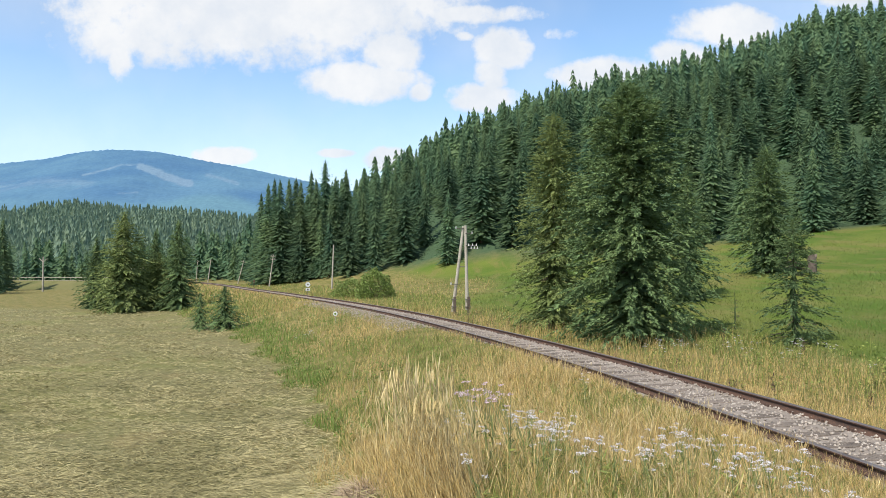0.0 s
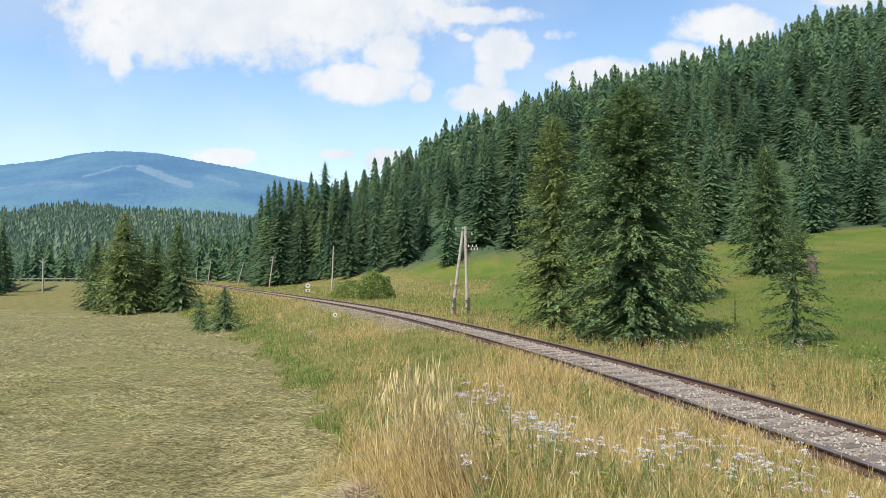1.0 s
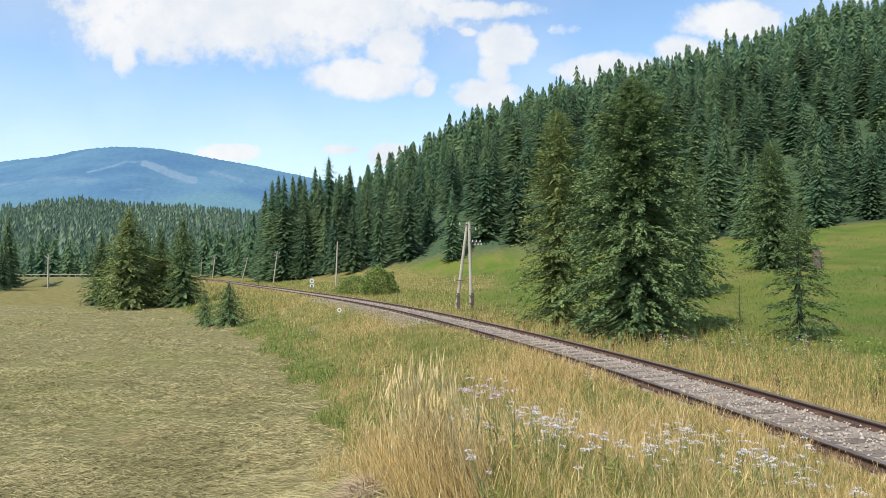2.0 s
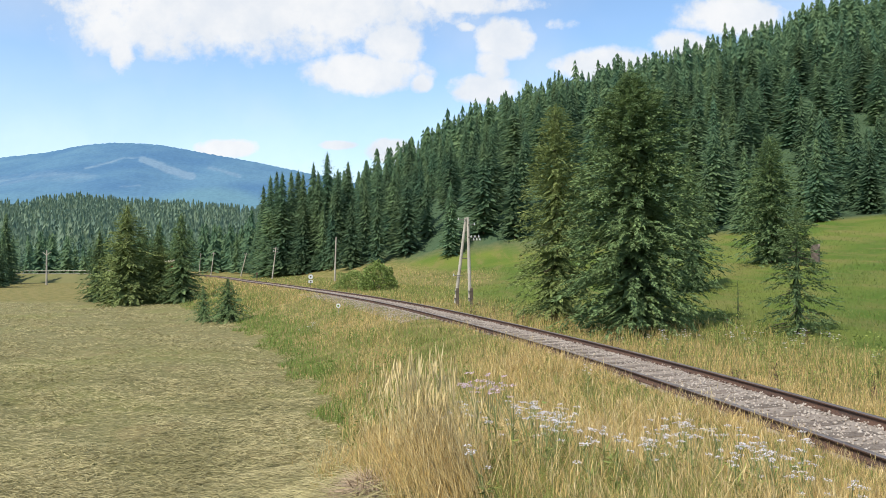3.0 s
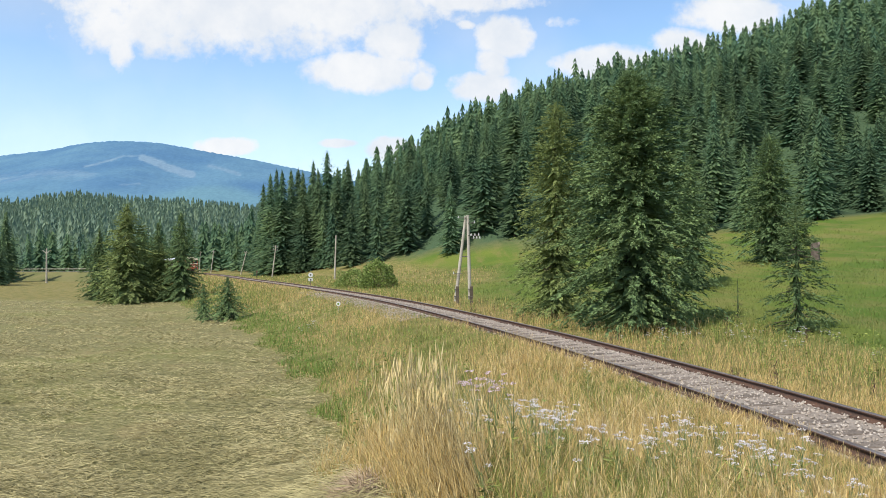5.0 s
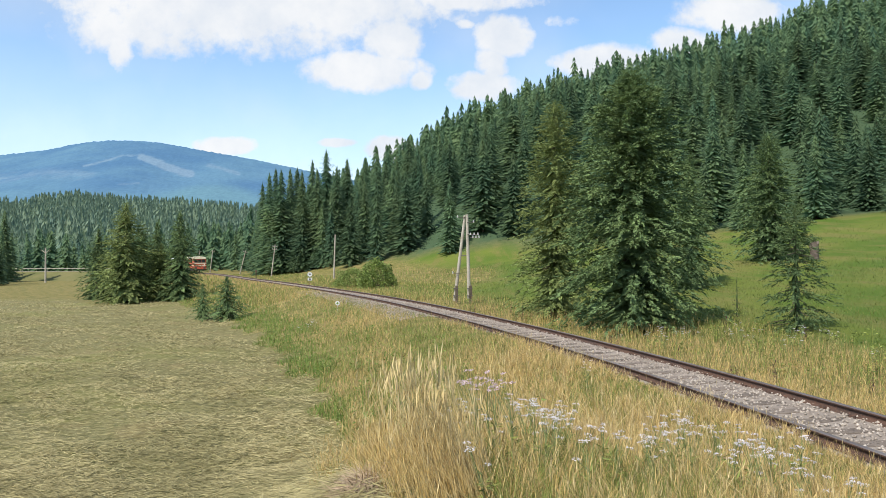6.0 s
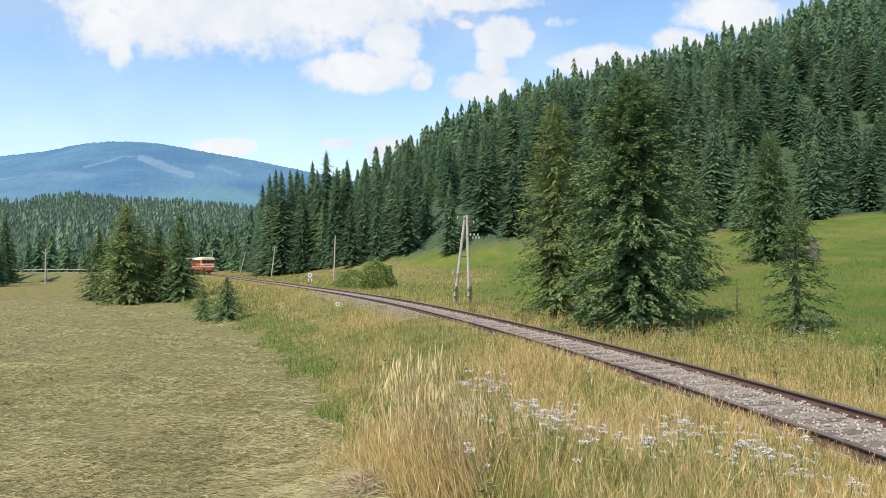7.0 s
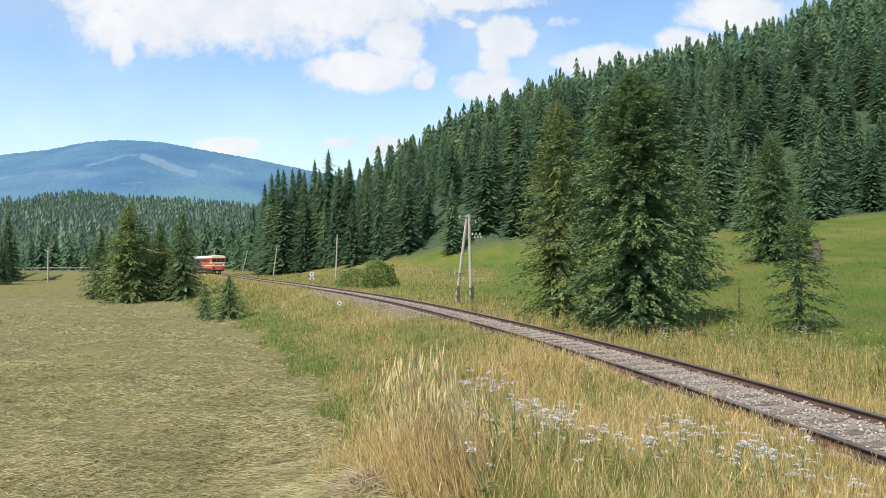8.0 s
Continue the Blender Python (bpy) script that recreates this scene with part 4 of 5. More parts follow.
def build_far_road():
    """A low road bank with a pale rail, beyond the field."""
    bm = bmesh.new()
    a, b = Vector((-150, 176, 0)), Vector((-66, 164, 0))
    n = Vector((-(b - a).y, (b - a).x, 0)).normalized()
    prof = [(-9, -2.2), (-3.2, 0.1), (-2.8, 0.25), (2.8, 0.25), (6, -2.2)]
    rings = []
    for k in range(13):
        p = a.lerp(b, k / 12) + n * 1.5 * math.sin(k * 0.4)
        rings.append([bm.verts.new(p + n * o + Vector((0, 0, z))) for o, z in prof])
    for p, q in zip(rings[:-1], rings[1:]):
        for i in range(len(prof) - 1):
            bm.faces.new((p[i], p[i + 1], q[i + 1], q[i]))
    road = new("road", bpy.data.meshes.new("road"))
    bm.to_mesh(road.data)
    bm.free()
    road.data.materials.append(ROUGH_TURF)
    road.data.materials.append(BED)
    for i, f in enumerate(road.data.polygons):
        f.material_index = 1 if i % 4 == 2 else 0
    tagged(road, "low grassy road bank beyond the hay field", "road", kind="structure")
    t = thing("guard_rail", pose(0, 0, 0), "pale guard rail along the far road", "guard rail")
    for k in range(12):
        p, q = a.lerp(b, k / 12) - n * 2.9 + n * 1.5 * math.sin(k * 0.4), a.lerp(b, (k + 1) / 12) - n * 2.9 + n * 1.5 * math.sin((k + 1) * 0.4)
        bm = bmesh.new()
        part("beam", rod(bm, (p.x, p.y, 0.95), (q.x, q.y, 0.95), 0.08, 0.08, 6), POLE_WOOD, t)
        bm = bmesh.new()
        part("post", rod(bm, (p.x, p.y, -0.2), (p.x, p.y, 0.95), 0.05, 0.05, 6), POLE_WOOD, t)


build_far_road()


def build_stump():
    x, y = 27.6, 52.0
    rng = np.random.default_rng(81)
    t = thing("tree_stump", pose(x, y, ground_z(x, y)), "old grey broken tree stump on the meadow", "stump")
    bm = bmesh.new()
    bmesh.ops.create_cone(bm, cap_ends=True, segments=14, radius1=0.33, radius2=0.28, depth=1.5, matrix=Matrix.Translation((0, 0, 0.55)))
    bmesh.ops.subdivide_edges(bm, edges=[e for e in bm.edges if abs(e.verts[0].co.z - e.verts[1].co.z) > 0.5], cuts=4)
    for v in bm.verts:
        v.co += Vector((rng.normal() * 0.03, rng.normal() * 0.03, rng.uniform(-0.22, 0.1) if v.co.z > 1.2 else 0))
    part("wood", bm, SLEEPER, t)


build_stump()


# ---------------------------------------------------------------- train
def window(parent, x0, x1, y, z0, z1):
    bm = bmesh.new()
    w = part("window", box(bm, x0, x1, y - 0.02, y + 0.03, z0, z1, 0.03), GLASS, parent, "dark window glass")
    return w


def side_window(parent, x, y0, y1, z0, z1):
    bm = bmesh.new()
    return part("window", box(bm, x - 0.02, x + 0.02, y0, y1, z0, z1, 0.03), GLASS, parent, "dark window glass")


def wheelset(parent, y, r=0.48):
    w = new("wheelset")
    w.parent = parent
    w.location = (0, y, r)
    for sx in (-0.75, 0.75):
        bm = bmesh.new()
        rod(bm, (sx - 0.065, 0, 0), (sx + 0.065, 0, 0), r, r, 24)
        part("wheel", bm, DARK_IRON, w)
    bm = bmesh.new()
    part("axle", rod(bm, (-0.7, 0, 0), (0.7, 0, 0), 0.07, 0.07, 10), DARK_IRON, w)
    return w


def shell(width, y0, y1, z0, z1, bulge):
    """A coach body: a box with rounded upright corners."""
    bm = bmesh.new()
    box(bm, -width / 2, width / 2, y0, y1, z0, z1)
    up = [e for e in bm.edges if abs(e.verts[0].co.z - e.verts[1].co.z) > 0.1]
    bmesh.ops.bevel(bm, geom=up, offset=bulge, segments=4, affect="EDGES", profile=0.5)
    return bm


def arched_roof(width, y0, y1, z, rise):
    bm = bmesh.new()
    n = 10
    ring = []
    for y, sc in ((y0, 0.90), (y0 + 0.35, 1.0), (y1 - 0.35, 1.0), (y1, 0.90)):
        ring.append([bm.verts.new((width / 2 * sc * math.cos(math.pi * i / n), y, z + rise * sc * math.sin(math.pi * i / n) ** 0.7)) for i in range(n + 1)])
    for a, b in zip(ring[:-1], ring[1:]):
        for i in range(n):
            bm.faces.new((a[i], a[i + 1], b[i + 1], b[i]))
        bm.faces.new((a[0], b[0], b[-1], a[-1]))
    bm.faces.new(ring[0])
    bm.faces.new(list(reversed(ring[-1])))
    bmesh.ops.recalc_face_normals(bm, faces=bm.faces)
    return bm


def build_railcar():
    t = thing("railcar", pose(0, 0, 0), "orange railcar with cream roof and dark windows", "train")
    w = 2.95
    body = part("body", shell(w, 0, 13.0, 0.95, 2.15, 0.35), ORANGE, t, "orange painted lower body")
    part("waist_stripe", shell(w + 0.03, -0.015, 13.01, 1.42, 1.60, 0.36), CREAM, body, "cream stripe")
    band = part("window_band", shell(w, 0.04, 12.96, 2.15, 2.98, 0.38), ORANGE, t)
    for x0, x1 in ((-1.12, -0.42), (-0.34, 0.34), (0.42, 1.12)):
        window(band, x0, x1, 0.03, 2.2, 2.85)
    for sx in (-w / 2, w / 2):
        for i in range(7):
            side_window(band, sx, 0.9 + i * 1.65, 2.1 + i * 1.65, 2.2, 2.85)
    part("roof", arched_roof(w + 0.05, 0.0, 13.0, 2.98, 0.55), CREAM, t, "pale cream roof")
    part("nose_panel", shell(w + 0.03, -0.015, 1.2, 1.95, 2.15, 0.36), CREAM, body, "cream panel under the windscreen")
    for sx in (-0.95, 0.95):
        bm = bmesh.new()
        part("headlight", rod(bm, (sx, -0.05, 1.75), (sx, 0.05, 1.75), 0.1, 0.1, 14), LAMP, t, "small round headlight")
        bm = bmesh.new()
        rod(bm, (sx * 0.92, -0.5, 1.02), (sx * 0.92, 0.05, 1.02), 0.08, 0.08, 10)
        rod(bm, (sx * 0.92, -0.55, 1.02), (sx * 0.92, -0.48, 1.02), 0.22, 0.22, 16)
        part("buffer", bm, DARK_IRON, t)
    bm = bmesh.new()
    part("buffer_beam", box(bm, -1.3, 1.3, -0.03, 0.2, 0.75, 0.98, 0.02), ORANGE, t, "red-orange beam")
    bm = bmesh.new()
    part("underframe", box(bm, -1.15, 1.15, 0.5, 12.5, 0.45, 0.95, 0.05), DARK_IRON, t)
    bm = bmesh.new()
    part("exhaust", rod(bm, (0.3, 4.0, 3.45), (0.3, 4.0, 3.85), 0.1, 0.08, 10), DARK_IRON, t)
    return t, [wheelset(t, y) for y in (2.2, 4.4, 8.6, 10.8)]


def build_coach():
    t = thing("passenger_coach", pose(0, 0, 0), "dark passenger coach with a white roof", "train")
    w = 2.9
    body = part("body", shell(w, 0, 14.0, 0.95, 3.0, 0.15), COACH_GREEN, t)
    for sx in (-w / 2, w / 2):
        for i in range(8):
            side_window(body, sx, 0.8 + i * 1.6, 1.9 + i * 1.6, 1.95, 2.7)
    part("roof", arched_roof(w + 0.06, 0, 14.0, 3.0, 0.5), ROOF_GREY, t, "white painted roof")
    bm = bmesh.new()
    part("underframe", box(bm, -1.1, 1.1, 0.5, 13.5, 0.45, 0.95, 0.05), DARK_IRON, t)
    return t, [wheelset(t, y) for y in (2.0, 12.0)]


railcar, railcar_wheels = build_railcar()
coach, coach_wheels = build_coach()


def on_line(s, length):
    """The pose of a car whose front stands at s along the line, its length behind it."""
    xa, ya, _ = track_at(s + length * 0.18)
    xb, yb, _ = track_at(s + length * 0.82)
    back = Vector((xb - xa, yb - ya, 0)).normalized()
    p = Vector((xa, ya, 0)) - back * length * 0.18
    return pose(p.x, p.y, 0, 0, 0, math.degrees(math.atan2(-back.x, back.y)))


def motions():
    times = [i * 0.5 for i in range(17)]
    speed, end = 10.9, 544.5

    def front(t):
        return end + speed * (8.0 - t)

    walk(railcar, [(t, on_line(front(t), 13.0)) for t in times])
    walk(coach, [(t, on_line(front(t) + 13.9, 14.0)) for t in times])
    fine = [i / 15 for i in range(121)]
    for group in (railcar_wheels, coach_wheels):
        for w in group:
            x, y, z = w.location
            walk(w, [(t, pose(x, y, z, math.degrees(-speed * (8.0 - t) / 0.48), 0, 0)) for t in fine])


# ---------------------------------------------------------------- grass
def blades(rng, x, y, z, h, lean, width, bend=0.35, seg=2, towards=None):
    """Bent tapering blades: arrays of feet, heights and leans."""
    n = len(x)
    a = rng.uniform(0, 6.283, n) if towards is None else rng.normal(0, 0.5, n) + towards
    d = np.stack([np.cos(a), np.sin(a)], 1)
    face = rng.uniform(-1.0, 1.0, n)
    side = np.stack([np.cos(face), np.sin(face)], 1)
    rows = []
    for k in range(seg + 1):
        t = k / seg
        off = d * (lean * h * (t * (1 - bend) + bend * t * t))[:, None]
        w = width * (1 - t) if k == seg else width * (1 - 0.45 * t)
        cx, cy, cz = x + off[:, 0], y + off[:, 1], z + h * (t - 0.25 * lean * t * t)
        if k < seg:
            rows += [np.stack([cx - side[:, 0] * w, cy - side[:, 1] * w, cz], 1), np.stack([cx + side[:, 0] * w, cy + side[:, 1] * w, cz], 1)]
        else:
            rows.append(np.stack([cx, cy, cz], 1))
    v = np.stack(rows, 1)
    k = v.shape[1]
    tri = []
    for q in range(seg - 1):
        tri += [(2 * q, 2 * q + 1, 2 * q + 3), (2 * q, 2 * q + 3, 2 * q + 2)]
    tri.append((2 * seg - 2, 2 * seg - 1, 2 * seg))
    f = np.array(tri)[None] + (np.arange(n) * k)[:, None, None]
    return v.reshape(-1, 3), f.reshape(-1, 3), rows[-1]


def seed_heads(rng, tips, size):
    """Small feathery panicles on the tips."""
    n = len(tips)
    k = 3
    base = np.repeat(tips, k, 0) - np.array([0, 0, 1]) * (rng.uniform(0, 1, n * k) * np.repeat(size, k))[:, None]
    way = np.array([0, 0, 1.0]) + rng.normal(size=(n * k, 3)) * 0.16
    return sprays(rng, base, way, np.repeat(size, k) * rng.uniform(0.5, 1, n * k), np.repeat(size, k) * 0.026)


def as_tris(f):
    return np.concatenate([f[:, [0, 1, 2]], f[:, [0, 2, 3]]])


def stuff(name, pieces, mat, label, category="grass"):
    vs, fs, base = [], [], 0
    for v, f in pieces:
        vs.append(v)
        fs.append((as_tris(f) if f.shape[1] == 4 else f) + base)
        base += len(v)
    tagged(new(name, mesh_of(name, np.concatenate(vs), np.concatenate(fs), mat)), label, category, kind="stuff")


def fan(rng, n, r0, r1, u0, u1, power=1.0):
    """Places in a fan ahead of the camera, thinning out with distance."""
    y = r0 * (r1 / r0) ** (rng.uniform(0, 1, n) ** power)
    return y * rng.uniform(u0, u1, n), y


def patch(x, y, scale=1.0, seed=0.0):
    """Slow wandering between 0 and 1 over the ground."""
    a = np.sin(x * 0.55 * scale + 1.7 * np.sin(y * 0.31 * scale + seed)) + np.sin(y * 0.43 * scale + 1.3 * np.sin(x * 0.37 * scale + seed * 2))
    b = np.sin(x * 1.7 * scale + y * 0.9 * scale + seed) * 0.6
    return np.clip(0.5 + (a + b) / 4.4, 0, 1)


def build_grass():
    rng = np.random.default_rng(91)
    # bank on the near side of the line: dry and green blades mixed
    x, y = fan(rng, 300000, 3.6, 70, -0.45, 0.75, 1.1)
    s = beside(x, y)
    bare = step01(y, 27, 31) * (1 - step01(y, 50, 57)) * step01(s, -2.6, -2.0)
    ok = (s < -0.84) & (rng.uniform(size=len(x)) > 0.93 * bare) & (hay_mask(x, y) < 0.4) & (s > np.interp(y, [50, 80], [-14, -24]))
    x, y, s = x[ok], y[ok], s[ok]
    green_part = np.clip(0.02 + patch(x, y, 1.3, 0.4) * 0.85 + 0.65 * np.exp(-((x + 0.03 * y) ** 2) / 1.2) * step01(y, 8, 14) + 0.22 * step01(y, 25, 42) - 0.12, 0, 1)
    toe = np.clip((-s - 4.2) / 2.5, 0, 1) * step01(y, 11, 15)
    is_green = rng.uniform(size=len(x)) < np.clip(green_part + 0.45 * toe, 0, 0.92)
    tall = np.interp(y, [3, 8, 14, 40], [0.58, 0.55, 0.45, 0.5]) * (0.4 + 1.0 * patch(x, y, 2.6, 2.0))
    tall = tall * np.interp(-s, [0.82, 1.1, 2.0, 3.2], [0.34, 0.5, 0.8, 1.0]) * (1 - 0.55 * toe)
    # close to the camera the tufts below stand above a lower mixed sward
    close = 1 - step01(y, 9, 16)
    tall = tall * (1 - 0.5 * close)
    is_green |= rng.uniform(size=len(x)) < 0.34 * close
    wd = 0.0009 + 0.00014 * y
    z = land(x, y) - 0.02
    d = ~is_green
    h = tall * (0.25 + 1.15 * rng.uniform(0, 1, len(x)) ** 1.4)
    v, f, tips = blades(rng, x[d], y[d], z[d], h[d], 0.05 + 0.55 * np.abs(rng.normal(size=d.sum())), wd[d], 0.7, 3)
    long = (h[d] > 0.42) & (rng.uniform(size=d.sum()) < 0.3)
    stuff("dry_grass", [(v, f), seed_heads(rng, tips[long], 0.10 + 0.05 * rng.uniform(size=long.sum()))], DRY, "tall dry straw-coloured grass with seed heads")
    g = is_green
    lush = g & (toe + 0.25 * patch(x, y, 1.1, 5.0) > rng.uniform(0.45, 0.9, len(x)))
    g = g & ~lush
    v, f, tips = blades(rng, x[g], y[g], z[g], h[g] * 0.75, rng.uniform(0.1, 0.9, g.sum()), wd[g] * 1.5)
    stuff("green_grass", [(v, f)], GREEN, "green grass on the railway bank")
    v, f, tips = blades(rng, x[lush], y[lush], z[lush], h[lush] * 0.9 + 0.05, rng.uniform(0.1, 0.8, lush.sum()), wd[lush] * 2.2)
    stuff("lush_grass", [(v, f)], LUSH, "fresh green grass at the foot of the bank")
    # tufts whose blades fan out of one root
    for name, count, per, mat, low, high, keep, lab in (("tufted_dry_grass", 5200, 16, DRY, 0.28, 0.85, 0.62, "arching tufts of golden dry grass"),
                                                        ("tufted_green_grass", 3000, 14, GREEN, 0.18, 0.5, 0.5, "arching tufts of green grass"),
                                                        ("pale_stalks", 900, 7, PALE, 0.55, 1.0, 0.7, "thin pale grass stalks")):
        cx, cy = fan(rng, count, 3.9, 17, -0.35, 0.75)
        cs = beside(cx, cy)
        wild = patch(cx, cy, 2.2, 7.0 if mat is GREEN else 1.0)
        ok = (cs < -1.0) & (hay_mask(cx, cy) < 0.25) & (wild > rng.uniform(0, 1, count) * (1.25 - keep))
        cx, cy, cs, wild = cx[ok], cy[ok], cs[ok], wild[ok]
        m = len(cx) * per
        r, a = 0.05 * np.sqrt(rng.uniform(0, 1, m)), rng.uniform(0, 6.283, m)
        bx, by = np.repeat(cx, per) + r * np.cos(a), np.repeat(cy, per) + r * np.sin(a)
        ph = np.repeat((low + (high - low) * rng.uniform(0, 1, len(cx)) ** 1.6) * np.interp(-cs, [1.0, 2.0, 3.4], [0.35, 0.75, 1.0]) * (0.65 + 0.5 * wild), per) * rng.uniform(0.55, 1.1, m)
        v, f, tips = blades(rng, bx, by, land(bx, by) - 0.02, ph, np.abs(rng.normal(0, 0.5, m)) + np.repeat(0.2 * rng.uniform(0, 1, len(cx)), per), 0.0009 + 0.00016 * by, 0.8, 4, a)
        pieces = [(v, f)]
        if mat is not GREEN:
            long = rng.uniform(size=m) < (0.12 if mat is DRY else 0.7)
            pieces.append(seed_heads(rng, tips[long], rng.uniform(0.06, 0.15, long.sum())))
        stuff(name, pieces, mat, lab)
    # the tall pale tuft in front
    n = 460
    a, rr = rng.uniform(0, 6.283, n), rng.uniform(0, 1, n) ** 0.7
    tx, ty = 0.10 + 0.30 * rr * np.cos(a), 5.7 + 0.45 * rr * np.sin(a)
    v, f, tips = blades(rng, tx, ty, land(tx, ty), rng.uniform(0.45, 1.22, n), rng.uniform(0.15, 0.55, n), np.full(n, 0.002), 0.5, 4, np.full(n, math.pi))
    stuff("grass_tuft", [(v, f), seed_heads(rng, tips, rng.uniform(0.12, 0.24, n))], PALE, "tall pale tuft of ripe grass")
    n = 420
    a, rr = rng.uniform(0, 6.283, n), rng.uniform(0, 1, n) ** 0.6
    tx, ty = -0.02 + 0.42 * rr * np.cos(a), 5.45 + 0.5 * rr * np.sin(a)
    v, f, tips = blades(rng, tx, ty, land(tx, ty), rng.uniform(0.35, 0.85, n), rng.uniform(0.1, 0.6, n), np.full(n, 0.0022), 0.6, 4, np.full(n, math.pi))
    stuff("golden_tuft", [(v, f), seed_heads(rng, tips[::3], rng.uniform(0.08, 0.16, len(tips[::3])))], DRY, "dense golden tuft of dry grass")
    # green growth between the flowers
    n = 9000
    tx, ty = rng.uniform(0.35, 2.7, n), rng.uniform(4.3, 7.2, n)
    ok = (patch(tx, ty, 2.0, 3.0) > rng.uniform(0.1, 0.8, n)) & (hay_mask(tx, ty) < 0.2)
    tx, ty = tx[ok], ty[ok]
    v, f, tips = blades(rng, tx, ty, land(tx, ty) - 0.02, rng.uniform(0.22, 0.55, len(tx)), 0.1 + 0.5 * np.abs(rng.normal(size=len(tx))), np.full(len(tx), 0.0026), 0.7, 3)
    stuff("flower_bed_grass", [(v, f)], GREEN, "soft green grass between wildflowers")
    # matted dead stalks on the edge of the bank
    n = 3800
    a, rr = rng.uniform(0, 6.283, n), np.abs(rng.normal(0, 0.5, n))
    tx, ty = -0.72 + 0.5 * rr * np.cos(a), 6.0 + 0.8 * rr * np.sin(a)
    base = np.stack([tx, ty, land(tx, ty) + 0.16 * np.exp(-rr * rr * 2) * rng.uniform(0.2, 1, n)], 1)
    way = np.stack([rng.normal(size=n), rng.normal(size=n), rng.uniform(-0.3, 0.35, n)], 1)
    stuff("dead_stalks", [sprays(rng, base, way, rng.uniform(0.08, 0.3, n), np.full(n, 0.0028), 0.1)], THATCH, "matted brown dead stalks on the bank")
    # verge beyond the line
    x, y = fan(rng, 100000, 8, 110, -0.35, 0.75)
    s = beside(x, y)
    ok = (s > 1.5) & (s < 7.5 + 3 * patch(x, y, 0.6) + 16 * step01(y, 55, 85))
    x, y, s = x[ok], y[ok], s[ok]
    z = land(x, y) - 0.02
    h = rng.uniform(0.18, 0.6, len(x)) * np.interp(s, [1.5, 2.4, 4], [0.45, 0.85, 1.0]) * (0.6 + 0.7 * patch(x, y, 1.6, 1.0))
    d = rng.uniform(size=len(x)) < np.interp(s, [1.5, 4, 8], [0.88, 0.68, 0.3])
    wd = 0.0012 + 0.00017 * y
    v, f, tips = blades(rng, x[d], y[d], z[d], h[d], rng.uniform(0.05, 0.5, d.sum()), wd[d])
    long = h[d] > 0.35
    stuff("verge_dry_grass", [(v, f), seed_heads(rng, tips[long], np.full(long.sum(), 0.12))], DRY, "dry yellow grass along the railway verge")
    v, f, tips = blades(rng, x[~d], y[~d], z[~d], h[~d] * 0.8, rng.uniform(0.1, 0.6, (~d).sum()), wd[~d] * 1.3)
    stuff("verge_green_grass", [(v, f)], GREEN, "green grass along the railway verge")
    # turf where one stands, all round the camera
    x, y = rng.uniform(-3, 5.5, 14000), rng.uniform(-9, 4.2, 14000)
    ok = (np.hypot(x, y) > 0.9) & (beside(x, y) < -0.9) & (hay_mask(x, y) < 0.4)
    x, y = x[ok], y[ok]
    v, f, tips = blades(rng, x, y, land(x, y) - 0.02, rng.uniform(0.1, 0.42, len(x)), 0.1 + 0.5 * np.abs(rng.normal(size=len(x))), np.full(len(x), 0.003), 0.6, 3)
    stuff("trodden_grass", [(v, f)], GREEN, "short grass beside the railway bank")
    # farther along the line
    x, y = fan(rng, 70000, 52, 160, -0.48, 0.02)
    s = beside(x, y)
    ok = ((s < -0.9) & (s > -24) & (hay_mask(x, y) < 0.4)) | ((s > 1.3) & (s < 14))
    x, y, s = x[ok], y[ok], s[ok]
    h = rng.uniform(0.25, 0.7, len(x)) * (0.6 + 0.6 * patch(x, y, 0.8, 4.0)) * np.interp(np.abs(s), [0.9, 2.0, 4.5, 9], [0.2, 0.4, 0.9, 0.6])
    d = rng.uniform(size=len(x)) < np.interp(np.abs(s), [1, 4, 9, 20], [0.8, 0.36, 0.14, 0.08])
    for name, c, mat, lab in (("far_dry_grass", d, DRY, "dry yellow grass along the curving line"), ("far_green_grass", ~d, GREEN, "rough green grass on the far bank")):
        v, f, _ = blades(rng, x[c], y[c], land(x[c], y[c]) - 0.02, h[c], 0.1 + 0.4 * np.abs(rng.normal(size=c.sum())), 0.0035 + 0.00026 * y[c])
        stuff(name, [(v, f)], mat, lab)
    # leafy weeds in the verge and on the bank
    for name, mat, count, s0, s1, y0, y1, lab in (("verge_weeds", GREEN, 200, 3.0, 11.0, 15, 45, "leafy green weeds beyond the line"), ("bank_weeds", LUSH, 170, -7.5, -3.2, 9, 48, "leafy green weeds on the bank"),
                                                  ("brown_docks", RUST, 32, 2.2, 10.0, 14, 42, "brown withered dock stalks")):
        cy = rng.uniform(y0, y1, count)
        k = np.interp(cy, TRACK_Y, TRACK_SLOPE)
        cx = np.interp(cy, TRACK_Y, TRACK_X) + rng.uniform(s0, s1, count) * np.sqrt(1 + k * k)
        ok = (np.hypot(cx - 7.85, cy - 29) > 3.2) & (hay_mask(cx, cy) < 0.3)
        cx, cy = cx[ok], cy[ok]
        per = 34
        m = len(cx) * per
        tall = np.repeat(rng.uniform(0.25, 0.75, len(cx)), per)
        up = rng.uniform(0.05, 1.0, m)
        a = rng.uniform(0, 6.283, m)
        thin = mat is RUST
        rr = (0.03 if thin else 0.22) * np.sqrt(rng.uniform(0, 1, m)) * (1.1 - 0.6 * up)
        px, py = np.repeat(cx, per) + rr * np.cos(a), np.repeat(cy, per) + rr * np.sin(a)
        base = np.stack([px, py, land(px, py) + up * tall], 1)
